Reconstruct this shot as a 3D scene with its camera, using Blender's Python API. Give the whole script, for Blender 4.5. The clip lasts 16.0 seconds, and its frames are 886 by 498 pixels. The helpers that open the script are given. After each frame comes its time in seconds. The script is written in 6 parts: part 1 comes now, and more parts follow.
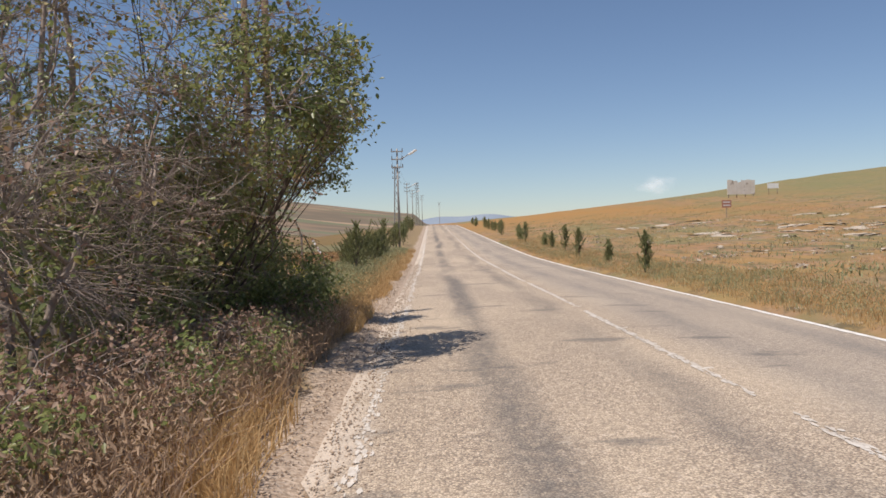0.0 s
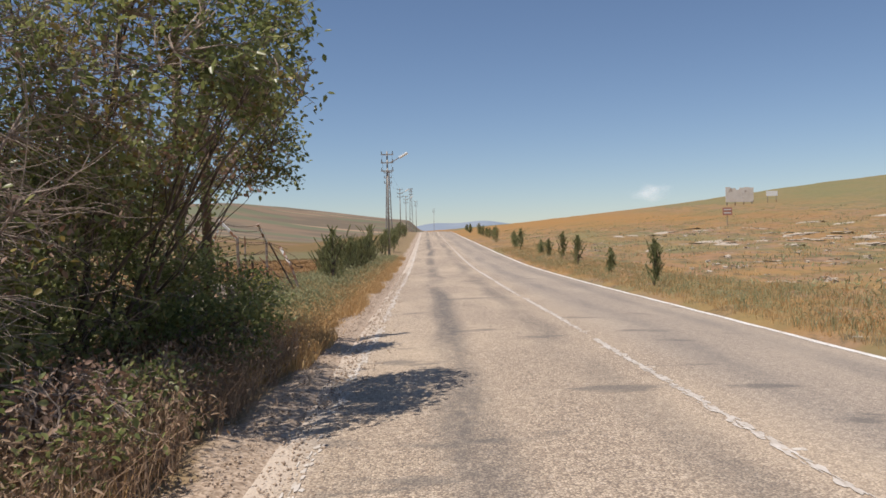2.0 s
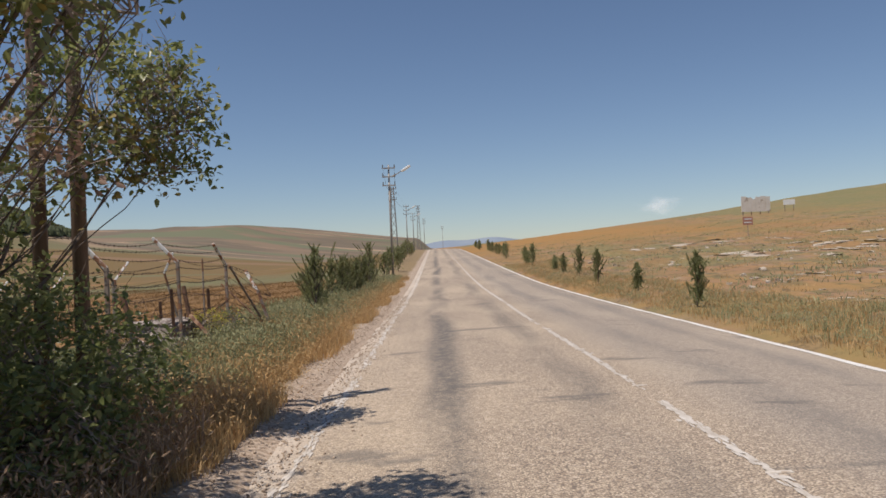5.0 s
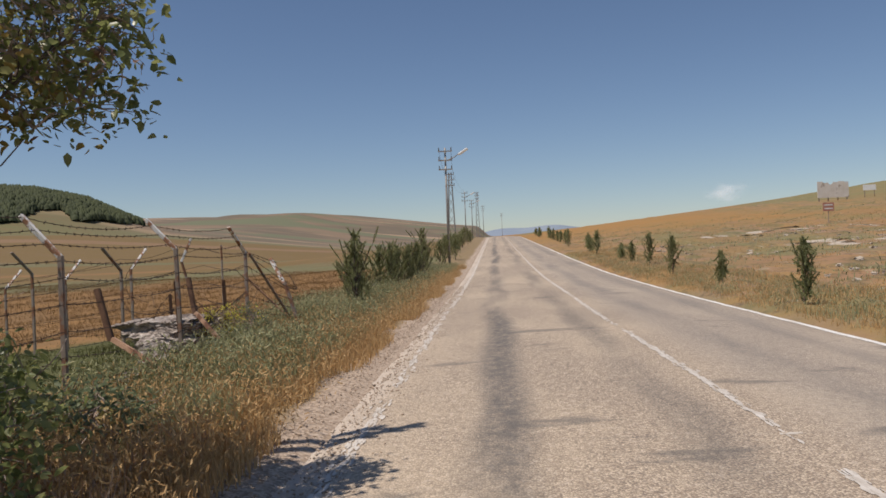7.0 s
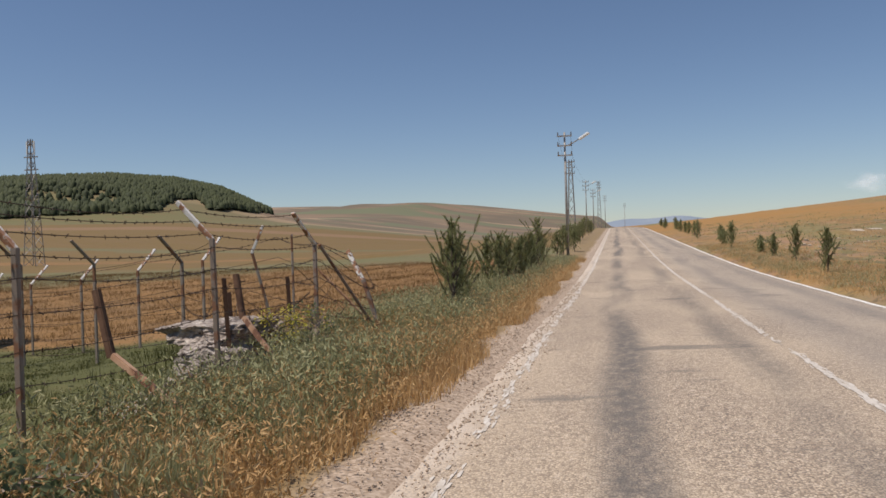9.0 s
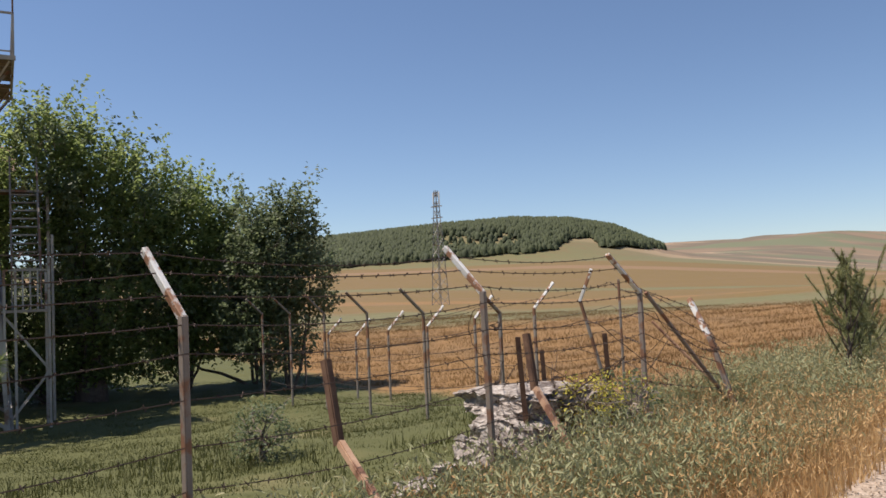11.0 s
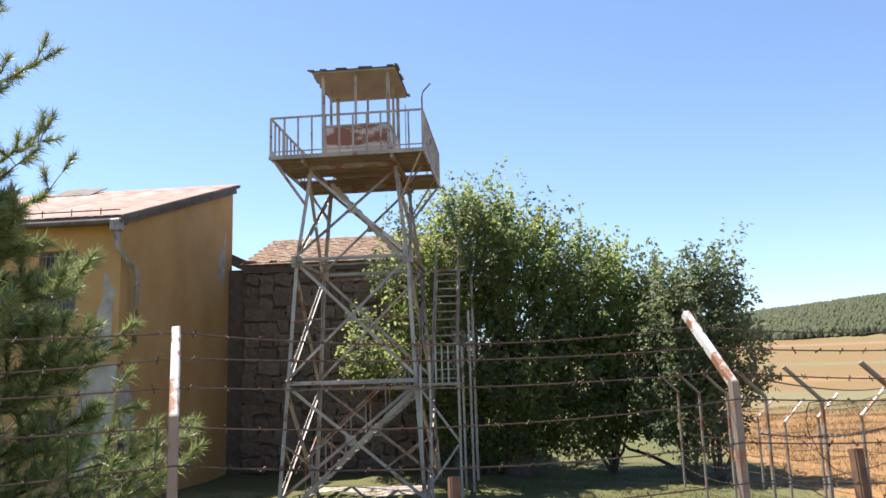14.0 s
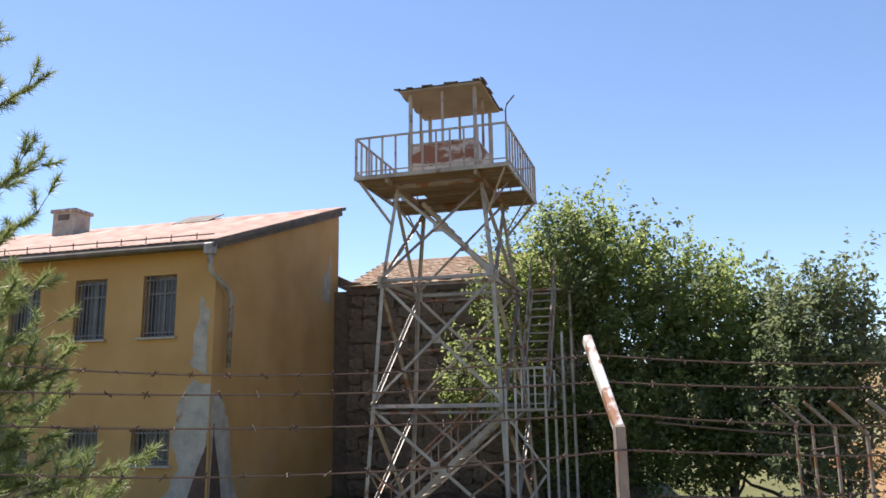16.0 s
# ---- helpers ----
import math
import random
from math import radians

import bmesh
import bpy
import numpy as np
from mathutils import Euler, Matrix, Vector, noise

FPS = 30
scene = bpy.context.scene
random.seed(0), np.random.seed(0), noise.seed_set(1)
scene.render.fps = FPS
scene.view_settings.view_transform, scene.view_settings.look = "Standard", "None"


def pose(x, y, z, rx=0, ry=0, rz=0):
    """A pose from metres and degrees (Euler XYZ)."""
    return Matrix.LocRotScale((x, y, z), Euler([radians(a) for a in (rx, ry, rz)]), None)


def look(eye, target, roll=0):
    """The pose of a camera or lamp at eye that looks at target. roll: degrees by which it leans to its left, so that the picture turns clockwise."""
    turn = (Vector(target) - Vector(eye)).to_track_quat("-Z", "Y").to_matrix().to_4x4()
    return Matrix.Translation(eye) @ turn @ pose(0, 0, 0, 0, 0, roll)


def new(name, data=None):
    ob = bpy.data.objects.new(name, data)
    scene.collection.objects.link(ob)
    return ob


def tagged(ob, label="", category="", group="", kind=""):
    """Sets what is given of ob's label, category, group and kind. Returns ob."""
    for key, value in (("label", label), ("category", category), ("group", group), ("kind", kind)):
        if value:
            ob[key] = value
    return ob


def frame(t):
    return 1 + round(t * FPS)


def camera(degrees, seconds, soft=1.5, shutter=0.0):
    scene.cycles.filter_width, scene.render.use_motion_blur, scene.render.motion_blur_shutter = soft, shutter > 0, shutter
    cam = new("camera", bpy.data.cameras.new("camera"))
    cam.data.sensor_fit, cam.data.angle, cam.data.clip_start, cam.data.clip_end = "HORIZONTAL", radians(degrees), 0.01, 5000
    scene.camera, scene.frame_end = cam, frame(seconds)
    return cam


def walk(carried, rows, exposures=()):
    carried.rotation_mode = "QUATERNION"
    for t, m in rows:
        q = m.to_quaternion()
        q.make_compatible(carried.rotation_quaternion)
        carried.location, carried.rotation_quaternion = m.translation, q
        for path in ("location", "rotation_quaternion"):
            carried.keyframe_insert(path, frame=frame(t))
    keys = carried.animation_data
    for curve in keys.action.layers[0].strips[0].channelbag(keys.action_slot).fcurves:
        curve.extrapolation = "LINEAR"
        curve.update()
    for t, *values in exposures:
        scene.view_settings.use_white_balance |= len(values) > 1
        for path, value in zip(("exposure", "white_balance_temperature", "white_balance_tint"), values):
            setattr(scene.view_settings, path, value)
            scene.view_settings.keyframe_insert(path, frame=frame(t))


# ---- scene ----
cam = camera(58.2, 16.0, soft=1.6)

PATH = [
    (0, (-2.661, 1.96, 1.47), (-2.631, 3.959, 1.435), -1.6),
    (0.5, (-2.519, 2.657, 1.497), (-2.489, 4.657, 1.457), -1.6),
    (1, (-2.471, 3.374, 1.485), (-2.44, 5.373, 1.431), -1.3),
    (1.5, (-2.373, 4.014, 1.496), (-2.325, 6.013, 1.448), -1.4),
    (2, (-2.361, 4.66, 1.501), (-2.318, 6.659, 1.482), -1.3),
    (2.5, (-2.314, 5.246, 1.508), (-2.261, 7.245, 1.504), -1.5),
    (3, (-2.278, 5.921, 1.526), (-2.231, 7.921, 1.538), -1.9),
    (3.5, (-2.244, 6.484, 1.531), (-2.183, 8.483, 1.555), -2.0),
    (4, (-2.163, 7.15, 1.542), (-2.085, 9.148, 1.578), -1.8),
    (4.2, (-2.148, 7.368, 1.524), (-2.081, 9.366, 1.568), -2.1),
    (6.3, (-1.985, 10.082, 1.506), (-2.038, 12.081, 1.492), -1.7),
    (6.5, (-2.002, 10.343, 1.496), (-2.074, 12.341, 1.483), -1.8),
    (7, (-2.025, 10.977, 1.502), (-2.155, 12.973, 1.503), -2.4),
    (7.5, (-1.994, 11.628, 1.513), (-2.209, 13.616, 1.523), -2.6),
    (8, (-2.035, 12.312, 1.496), (-2.337, 14.289, 1.501), -2.6),
    (8.2, (-2.036, 12.565, 1.497), (-2.328, 14.543, 1.482), -2.2),
    (10.3, (-2.15, 15.186, 1.605), (-3.043, 16.974, 1.655), -2.2),
    (10.5, (-2.158, 15.394, 1.613), (-3.13, 17.141, 1.676), -2.5),
    (11, (-2.148, 15.976, 1.649), (-3.433, 17.505, 1.765), -2.6),
    (11.5, (-2.215, 16.451, 1.65), (-3.713, 17.768, 1.79), -3.3),
    (12, (-2.226, 16.942, 1.669), (-3.929, 17.975, 1.85), -3.2),
    (12.5, (-2.222, 17.355, 1.695), (-4.074, 18.075, 1.922), -3.2),
    (13, (-2.337, 17.804, 1.713), (-4.234, 18.375, 1.984), -2.7),
    (13.5, (-2.349, 18.286, 1.722), (-4.271, 18.748, 2.027), -1.8),
    (14, (-2.463, 18.745, 1.693), (-4.363, 19.27, 2.03), -1.8),
    (14.5, (-2.578, 19.149, 1.698), (-4.485, 19.651, 2.033), -1.5),
    (15, (-2.66, 19.632, 1.738), (-4.591, 20.018, 2.083), -0.8),
    (15.5, (-2.826, 19.966, 1.745), (-4.765, 20.265, 2.13), -1.2),
    (16, (-2.903, 20.42, 1.744), (-4.857, 20.574, 2.14), -0.8),
]
EXPOSURE = [(t, stops, 6500, 14) for t, stops in (
    (0, 0.0), (2.0, -0.05), (4.0, -0.16), (7.0, -0.28), (8.5, -0.23), (10.5, 0.08), (11.5, 0.62), (12.5, 1.16), (13.5, 1.30), (14.5, 1.23), (16.0, 1.14))]
walk(cam, [(t, look(e, g, r)) for t, e, g, r in PATH], EXPOSURE)

# ---- world, sun ----
SUN_DIR = Vector((-0.345, -0.25, 0.905)).normalized()   # towards the sun
SUN_EL = math.asin(SUN_DIR.z)
world = bpy.data.worlds.new("sky")
scene.world = world
world.use_nodes = True
wn, wl = world.node_tree.nodes, world.node_tree.links
sky = wn.new("ShaderNodeTexSky")
sky.sky_type = "NISHITA"
sky.sun_disc = False
sky.sun_elevation = SUN_EL
sky.sun_rotation = math.atan2(SUN_DIR.x, SUN_DIR.y)
sky.altitude = 1000
sky.air_density, sky.dust_density, sky.ozone_density = 1.0, 0.3, 3.0
wl.new(sky.outputs[0], wn["Background"].inputs[0])
wn["Background"].inputs[1].default_value = 0.094
sun_data = bpy.data.lights.new("sun", "SUN")
sun_data.energy, sun_data.angle, sun_data.color = 4.7, radians(0.53), (1.0, 0.93, 0.82)
sun_ob = new("sun", sun_data)
sun_ob.matrix_world = look((0, 0, 60), Vector((0, 0, 60)) - SUN_DIR)


# ---- materials ----
def mat(name, stops, scale=3.0, rough=0.85, metal=0.0, bump=0.2, fine=40.0, spots=None, spot_scale=2.0, spot_at=0.6,
        per_object=0.0, per_island=0.0, stretch=(1, 1, 1), detail=6.0, bump_dist=0.01, translucent=0.0):
    """A procedural surface: colours over a broad and a fine noise, worn spots, relief; variation per object or island."""
    m = bpy.data.materials.new(name)
    m.use_nodes = True
    n, l = m.node_tree.nodes, m.node_tree.links
    b = n["Principled BSDF"]
    b.inputs["Roughness"].default_value, b.inputs["Metallic"].default_value = rough, metal
    tc = n.new("ShaderNodeTexCoord")
    mp = n.new("ShaderNodeMapping")
    mp.inputs["Scale"].default_value = stretch
    l.new(tc.outputs["Object"], mp.inputs[0])
    n1 = n.new("ShaderNodeTexNoise")
    n1.inputs["Scale"].default_value, n1.inputs["Detail"].default_value = scale, detail
    n2 = n.new("ShaderNodeTexNoise")
    n2.inputs["Scale"].default_value, n2.inputs["Detail"].default_value = fine, 4.0
    l.new(mp.outputs[0], n1.inputs[0])
    l.new(mp.outputs[0], n2.inputs[0])
    add = n.new("ShaderNodeMath")
    add.operation = "MULTIPLY_ADD"
    l.new(n2.outputs[0], add.inputs[0])
    add.inputs[1].default_value = 0.35
    l.new(n1.outputs[0], add.inputs[2])
    last = add.outputs[0]
    for amount, node, out in ((per_object, "ShaderNodeObjectInfo", "Random"), (per_island, "ShaderNodeNewGeometry", "Random Per Island")):
        if amount:
            src = n.new(node)
            mx = n.new("ShaderNodeMath")
            mx.operation = "MULTIPLY_ADD"
            l.new(src.outputs[out], mx.inputs[0])
            mx.inputs[1].default_value = amount
            l.new(last, mx.inputs[2])
            last = mx.outputs[0]
    ramp = n.new("ShaderNodeValToRGB")
    extra = per_object + per_island
    lo, hi = 0.45, 0.9 + extra
    els = ramp.color_ramp.elements
    while len(els) < len(stops):
        els.new(0.5)
    rng = n.new("ShaderNodeMapRange")
    rng.inputs[1].default_value, rng.inputs[2].default_value = lo, hi
    l.new(last, rng.inputs[0])
    for i, c in enumerate(stops):
        els[i].position = i / (len(stops) - 1)
        els[i].color = (*c, 1)
    l.new(rng.outputs[0], ramp.inputs[0])
    colour = ramp.outputs[0]
    if spots:
        n3 = n.new("ShaderNodeTexNoise")
        n3.inputs["Scale"].default_value, n3.inputs["Detail"].default_value = spot_scale, 8.0
        l.new(mp.outputs[0], n3.inputs[0])
        r3 = n.new("ShaderNodeMapRange")
        r3.inputs[1].default_value, r3.inputs[2].default_value = spot_at, spot_at + 0.06
        l.new(n3.outputs[0], r3.inputs[0])
        mix = n.new("ShaderNodeMixRGB")
        l.new(r3.outputs[0], mix.inputs[0])
        l.new(colour, mix.inputs[1])
        mix.inputs[2].default_value = (*spots, 1)
        colour = mix.outputs[0]
    l.new(colour, b.inputs["Base Color"])
    if bump:
        bp = n.new("ShaderNodeBump")
        bp.inputs["Strength"].default_value, bp.inputs["Distance"].default_value = bump, bump_dist
        l.new(add.outputs[0], bp.inputs["Height"])
        l.new(bp.outputs[0], b.inputs["Normal"])
    if translucent:
        tr = n.new("ShaderNodeBsdfTranslucent")
        l.new(colour, tr.inputs[0])
        ms = n.new("ShaderNodeMixShader")
        ms.inputs[0].default_value = translucent
        l.new(b.outputs[0], ms.inputs[1])
        l.new(tr.outputs[0], ms.inputs[2])
        l.new(ms.outputs[0], n["Material Output"].inputs[0])
    return m


class Nodes:
    """Short writing for longer node trees."""

    def __init__(self, m):
        m.use_nodes = True
        self.n, self.l = m.node_tree.nodes, m.node_tree.links
        self.pos = self.n.new("ShaderNodeNewGeometry").outputs["Position"]
        sep = self.n.new("ShaderNodeSeparateXYZ")
        self.l.new(self.pos, sep.inputs[0])
        self.x, self.y, self.z = sep.outputs

    def put(self, socket, v):
        if hasattr(v, "is_linked"):
            self.l.new(v, socket)
        elif isinstance(v, tuple):
            socket.default_value = (*v, 1) if len(v) == 3 and len(socket.default_value) == 4 else v
        else:
            socket.default_value = v

    def math(self, op, a, b=0.0, c=0.0):
        q = self.n.new("ShaderNodeMath")
        q.operation = op
        for s, v in zip(q.inputs, (a, b, c)):
            self.put(s, v)
        return q.outputs[0]

    def ramp(self, v, a, b, lo=0.0, hi=1.0):
        q = self.n.new("ShaderNodeMapRange")
        q.interpolation_type = "SMOOTHSTEP"
        for s, w in zip(q.inputs, (v, a, b, lo, hi)):
            self.put(s, w)
        return q.outputs[0]

    def noise(self, scale, detail=5.0, stretch=(1, 1, 1), rough=0.55):
        mp = self.n.new("ShaderNodeMapping")
        mp.inputs["Scale"].default_value = stretch
        self.l.new(self.pos, mp.inputs[0])
        q = self.n.new("ShaderNodeTexNoise")
        q.inputs["Scale"].default_value, q.inputs["Detail"].default_value, q.inputs["Roughness"].default_value = scale, detail, rough
        self.l.new(mp.outputs[0], q.inputs[0])
        return q.outputs[0]

    def cells(self, scale, out="Distance", feature="F1"):
        q = self.n.new("ShaderNodeTexVoronoi")
        q.feature = feature
        q.inputs["Scale"].default_value = scale
        self.l.new(self.pos, q.inputs[0])
        return q.outputs[out]

    def mix(self, f, a, b):
        q = self.n.new("ShaderNodeMixRGB")
        for s, v in zip(q.inputs, (f, a, b)):
            self.put(s, v)
        return q.outputs[0]

    def bump(self, h, strength, dist):
        q = self.n.new("ShaderNodeBump")
        q.inputs["Strength"].default_value, q.inputs["Distance"].default_value = strength, dist
        self.l.new(h, q.inputs["Height"])
        self.l.new(q.outputs[0], self.n["Principled BSDF"].inputs["Normal"])

    def finish(self, colour, rough=0.9):
        b = self.n["Principled BSDF"]
        self.put(b.inputs["Base Color"], colour)
        self.put(b.inputs["Roughness"], rough)


def road_material():
    m = bpy.data.materials.new("worn_chip_seal")
    k = Nodes(m)
    stone = k.cells(60.0, "Color")
    sep = k.n.new("ShaderNodeSeparateColor")
    k.l.new(stone, sep.inputs[0])
    dist = k.cells(60.0)
    big = k.noise(0.45, 6.0, (1, 0.35, 1))
    col = k.mix(sep.outputs[0], (0.31, 0.23, 0.165), (0.72, 0.59, 0.435))
    col = k.mix(k.ramp(dist, 0.35, 0.75), col, (0.20, 0.155, 0.12))
    col = k.mix(k.math("MULTIPLY", k.ramp(big, 0.42, 0.66), 0.42), col, (0.62, 0.495, 0.355))
    grit = k.noise(16.0, 4.0, (1, 0.7, 1), 0.75)
    col = k.mix(k.math("MULTIPLY", k.ramp(grit, 0.52, 0.70), 0.45), col, (0.74, 0.62, 0.50))
    col = k.mix(k.math("MULTIPLY", k.ramp(grit, 0.48, 0.32), 0.45), col, (0.19, 0.15, 0.118))
    # dark wheel tracks where the bitumen has come up
    wob = k.math("MULTIPLY_ADD", k.noise(0.12, 3.0), 0.9, -0.45)
    xw = k.math("ADD", k.x, wob)
    patch = k.noise(0.5, 5.0, (1.6, 0.3, 1))
    tracks = None
    for c, w, s in ((-2.05, 0.42, 0.85), (-0.55, 0.40, 0.55), (1.1, 0.45, 0.6), (2.5, 0.45, 0.6)):
        d = k.math("ABSOLUTE", k.math("SUBTRACT", xw, c))
        f = k.math("MULTIPLY", k.ramp(d, w, 0.05), s)
        tracks = f if tracks is None else k.math("MAXIMUM", tracks, f)
    tracks = k.math("MULTIPLY", tracks, k.math("MULTIPLY", k.ramp(patch, 0.30, 0.60), k.ramp(k.noise(9.0, 6.0, (1.0, 0.5, 1), 0.7), 0.30, 0.62, 0.45, 1.0)))
    col = k.mix(tracks, col, (0.105, 0.098, 0.092))
    far_lane = k.math("MULTIPLY", k.ramp(k.x, 0.1, 0.8), 0.35)
    col = k.mix(far_lane, col, (0.33, 0.29, 0.25))
    # old patches of bitumen
    sp = k.noise(0.8, 6.0, (0.6, 1.6, 1))
    col = k.mix(k.math("MULTIPLY", k.ramp(sp, 0.60, 0.68), 0.6), col, (0.12, 0.11, 0.10))
    # pale broken edge
    edge = k.math("ADD", k.x, k.math("MULTIPLY_ADD", k.noise(1.3, 5.0), 0.8, -0.4))
    col = k.mix(k.math("MULTIPLY", k.ramp(edge, -3.05, -3.5), 0.75), col, (0.62, 0.53, 0.44))
    k.finish(col, 0.8)
    k.bump(k.math("ADD", dist, k.math("MULTIPLY", big, 1.0)), 0.55, 0.012)
    return m


def ground_material():
    m = bpy.data.materials.new("dry_land")
    k = Nodes(m)
    fine = k.noise(9.0, 8.0, (1, 1, 1), 0.7)
    mid = k.noise(0.35, 6.0)
    wide = k.noise(0.035, 4.0)
    straw = k.mix(fine, (0.22, 0.122, 0.038), (0.45, 0.285, 0.115))
    # right-hand hillside: straw, bare earth, sage tufts, white limestone
    earth = k.mix(fine, (0.23, 0.130, 0.07), (0.39, 0.255, 0.155))
    hill = k.mix(k.ramp(mid, 0.42, 0.60), straw, earth)
    tuft = k.noise(0.55, 7.0, (1, 0.55, 1))
    hill = k.mix(k.math("MULTIPLY", k.ramp(tuft, 0.50, 0.60), 0.8), hill, (0.16, 0.145, 0.06))
    sage = k.noise(0.09, 5.0, (1, 0.45, 1))
    hill = k.mix(k.math("MULTIPLY", k.ramp(sage, 0.48, 0.58), 0.7), hill, (0.20, 0.185, 0.075))
    rust = k.noise(0.16, 5.0, (0.8, 0.4, 1.3))
    hill = k.mix(k.math("MULTIPLY", k.ramp(rust, 0.52, 0.62), 0.5), hill, (0.33, 0.175, 0.075))
    speck = k.noise(1.5, 9.0, (1, 0.6, 1), 0.78)
    hill = k.mix(k.math("MULTIPLY", k.ramp(speck, 0.50, 0.60), 0.8), hill, (0.105, 0.085, 0.045))
    hill = k.mix(k.math("MULTIPLY", k.ramp(k.noise(0.9, 9.0, (0.8, 0.5, 1), 0.75), 0.60, 0.66), 0.6), hill, (0.52, 0.44, 0.35))
    red = k.ramp(wide, 0.45, 0.6)
    band = k.math("MULTIPLY", k.ramp(k.y, 85.0, 140.0), k.ramp(k.math("MULTIPLY_ADD", k.x, 1.0, k.math("MULTIPLY", mid, 14.0)), 62.0, 40.0))
    hill = k.mix(k.math("MULTIPLY", k.math("ADD", k.math("MULTIPLY", red, 0.3), band), 0.75), hill, (0.34, 0.18, 0.05))
    top = k.math("MULTIPLY", k.ramp(k.x, 42.0, 80.0), 0.7)
    hill = k.mix(top, hill, k.mix(fine, (0.13, 0.125, 0.045), (0.25, 0.235, 0.10)))
    # left-hand farmland: strips of crops
    strip = k.math("ADD", k.math("MULTIPLY", k.x, -0.40), k.y)
    wav = k.math("ADD", k.math("MULTIPLY_ADD", k.noise(0.02, 3.0), 50.0, -25.0), k.math("MULTIPLY_ADD", k.noise(0.4, 5.0), 9.0, -4.5))
    strip = k.math("ADD", strip, wav)
    crop = k.mix(fine, (0.20, 0.105, 0.034), (0.31, 0.175, 0.062))
    tan = k.mix(fine, (0.140, 0.088, 0.025), (0.215, 0.141, 0.045))
    green = k.mix(fine, (0.115, 0.110, 0.045), (0.20, 0.18, 0.08))
    plough = k.mix(fine, (0.20, 0.118, 0.055), (0.28, 0.175, 0.09))
    land = crop
    for a, c in ((62.0, green), (80.0, tan), (112.0, crop), (124.0, tan), (168.0, green), (182.0, tan), (330.0, plough), (372.0, tan), (450.0, green)):
        land = k.mix(k.ramp(strip, a, a + 6.0), land, c)
    land = k.mix(k.math("MULTIPLY", k.ramp(k.noise(0.09, 8.0, (1, 1.8, 1), 0.7), 0.48, 0.62), 0.45), land, (0.20, 0.125, 0.06))
    land = k.mix(k.math("MULTIPLY", k.ramp(k.noise(1.1, 8.0, (1, 0.7, 1), 0.75), 0.5, 0.62), 0.35), land, (0.15, 0.095, 0.045))
    farhill = k.mix(k.ramp(k.noise(0.008, 6.0, (1, 1.6, 1)), 0.42, 0.58), (0.155, 0.12, 0.078), (0.23, 0.16, 0.10))
    farhill = k.mix(k.ramp(k.noise(0.004, 6.0, (1, 2.2, 1)), 0.52, 0.58), farhill, (0.15, 0.155, 0.085))
    farhill = k.mix(k.ramp(k.noise(0.006, 3.0, (0.6, 2.4, 1)), 0.60, 0.63), farhill, (0.36, 0.25, 0.16))
    land = k.mix(k.ramp(k.y, 400.0, 520.0), land, farhill)
    # lawn of the compound
    lawn = k.mix(fine, (0.056, 0.062, 0.015), (0.120, 0.120, 0.036))
    lawn = k.mix(k.ramp(mid, 0.52, 0.70), lawn, (0.165, 0.145, 0.058))
    inside = k.math("MULTIPLY", k.ramp(k.math("MULTIPLY_ADD", k.x, 0.38, k.y), 25.2, 24.2), k.ramp(k.x, -6.0, -7.2))
    land = k.mix(inside, land, lawn)
    # verge and gravel beside the road
    verge = k.mix(fine, (0.16, 0.115, 0.055), (0.36, 0.25, 0.13))
    ed = k.math("ADD", k.x, k.math("MULTIPLY_ADD", k.noise(1.1, 5.0), 1.0, -0.5))
    left = k.mix(k.ramp(ed, -6.6, -5.8), land, verge)
    pebble = k.cells(38.0, "Color")
    sp = k.n.new("ShaderNodeSeparateColor")
    k.l.new(pebble, sp.inputs[0])
    grav = k.mix(sp.outputs[0], (0.27, 0.195, 0.135), (0.56, 0.44, 0.335))
    left = k.mix(k.ramp(ed, -4.15, -3.9), left, grav)
    col = k.mix(k.ramp(k.x, -0.5, 0.5), left, hill)
    k.finish(col, 0.95)
    k.bump(k.math("ADD", fine, k.math("MULTIPLY", k.cells(38.0), 0.4)), 0.4, 0.02)
    return m


ROAD, GROUND = road_material(), ground_material()
LINE = mat("white_road_paint", [(0.70, 0.66, 0.60), (0.84, 0.82, 0.78)], 3, 0.8, bump=0.3, spots=(0.50, 0.42, 0.34), spot_scale=7, spot_at=0.60)
LINE_WORN = mat("worn_road_paint", [(0.56, 0.49, 0.41), (0.72, 0.68, 0.61)], 2.5, 0.85, bump=0.3, spots=(0.48, 0.39, 0.30), spot_scale=9, spot_at=0.47)
LINE_FLECK = mat("rubbed_road_paint", [(0.46, 0.40, 0.33), (0.72, 0.67, 0.61)], 5, 0.85, bump=0.2, per_island=0.3)
LINE_FADED = mat("faded_road_paint", [(0.50, 0.44, 0.37), (0.64, 0.59, 0.52)], 1.5, 0.85, bump=0.3, spots=(0.42, 0.35, 0.28), spot_scale=2.2, spot_at=0.55)
STEEL = mat("grey_painted_steel", [(0.24, 0.20, 0.165), (0.37, 0.325, 0.275), (0.50, 0.455, 0.40)], 2.2, 0.55, 0.1, 0.15, 60, (0.22, 0.12, 0.07), 2.6, 0.60, per_object=0.15)
STEEL_OLD = mat("rust_stained_steel", [(0.22, 0.175, 0.14), (0.38, 0.33, 0.28)], 2.5, 0.7, 0.1, 0.2, 60, (0.25, 0.12, 0.065), 2.2, 0.5, per_object=0.15)
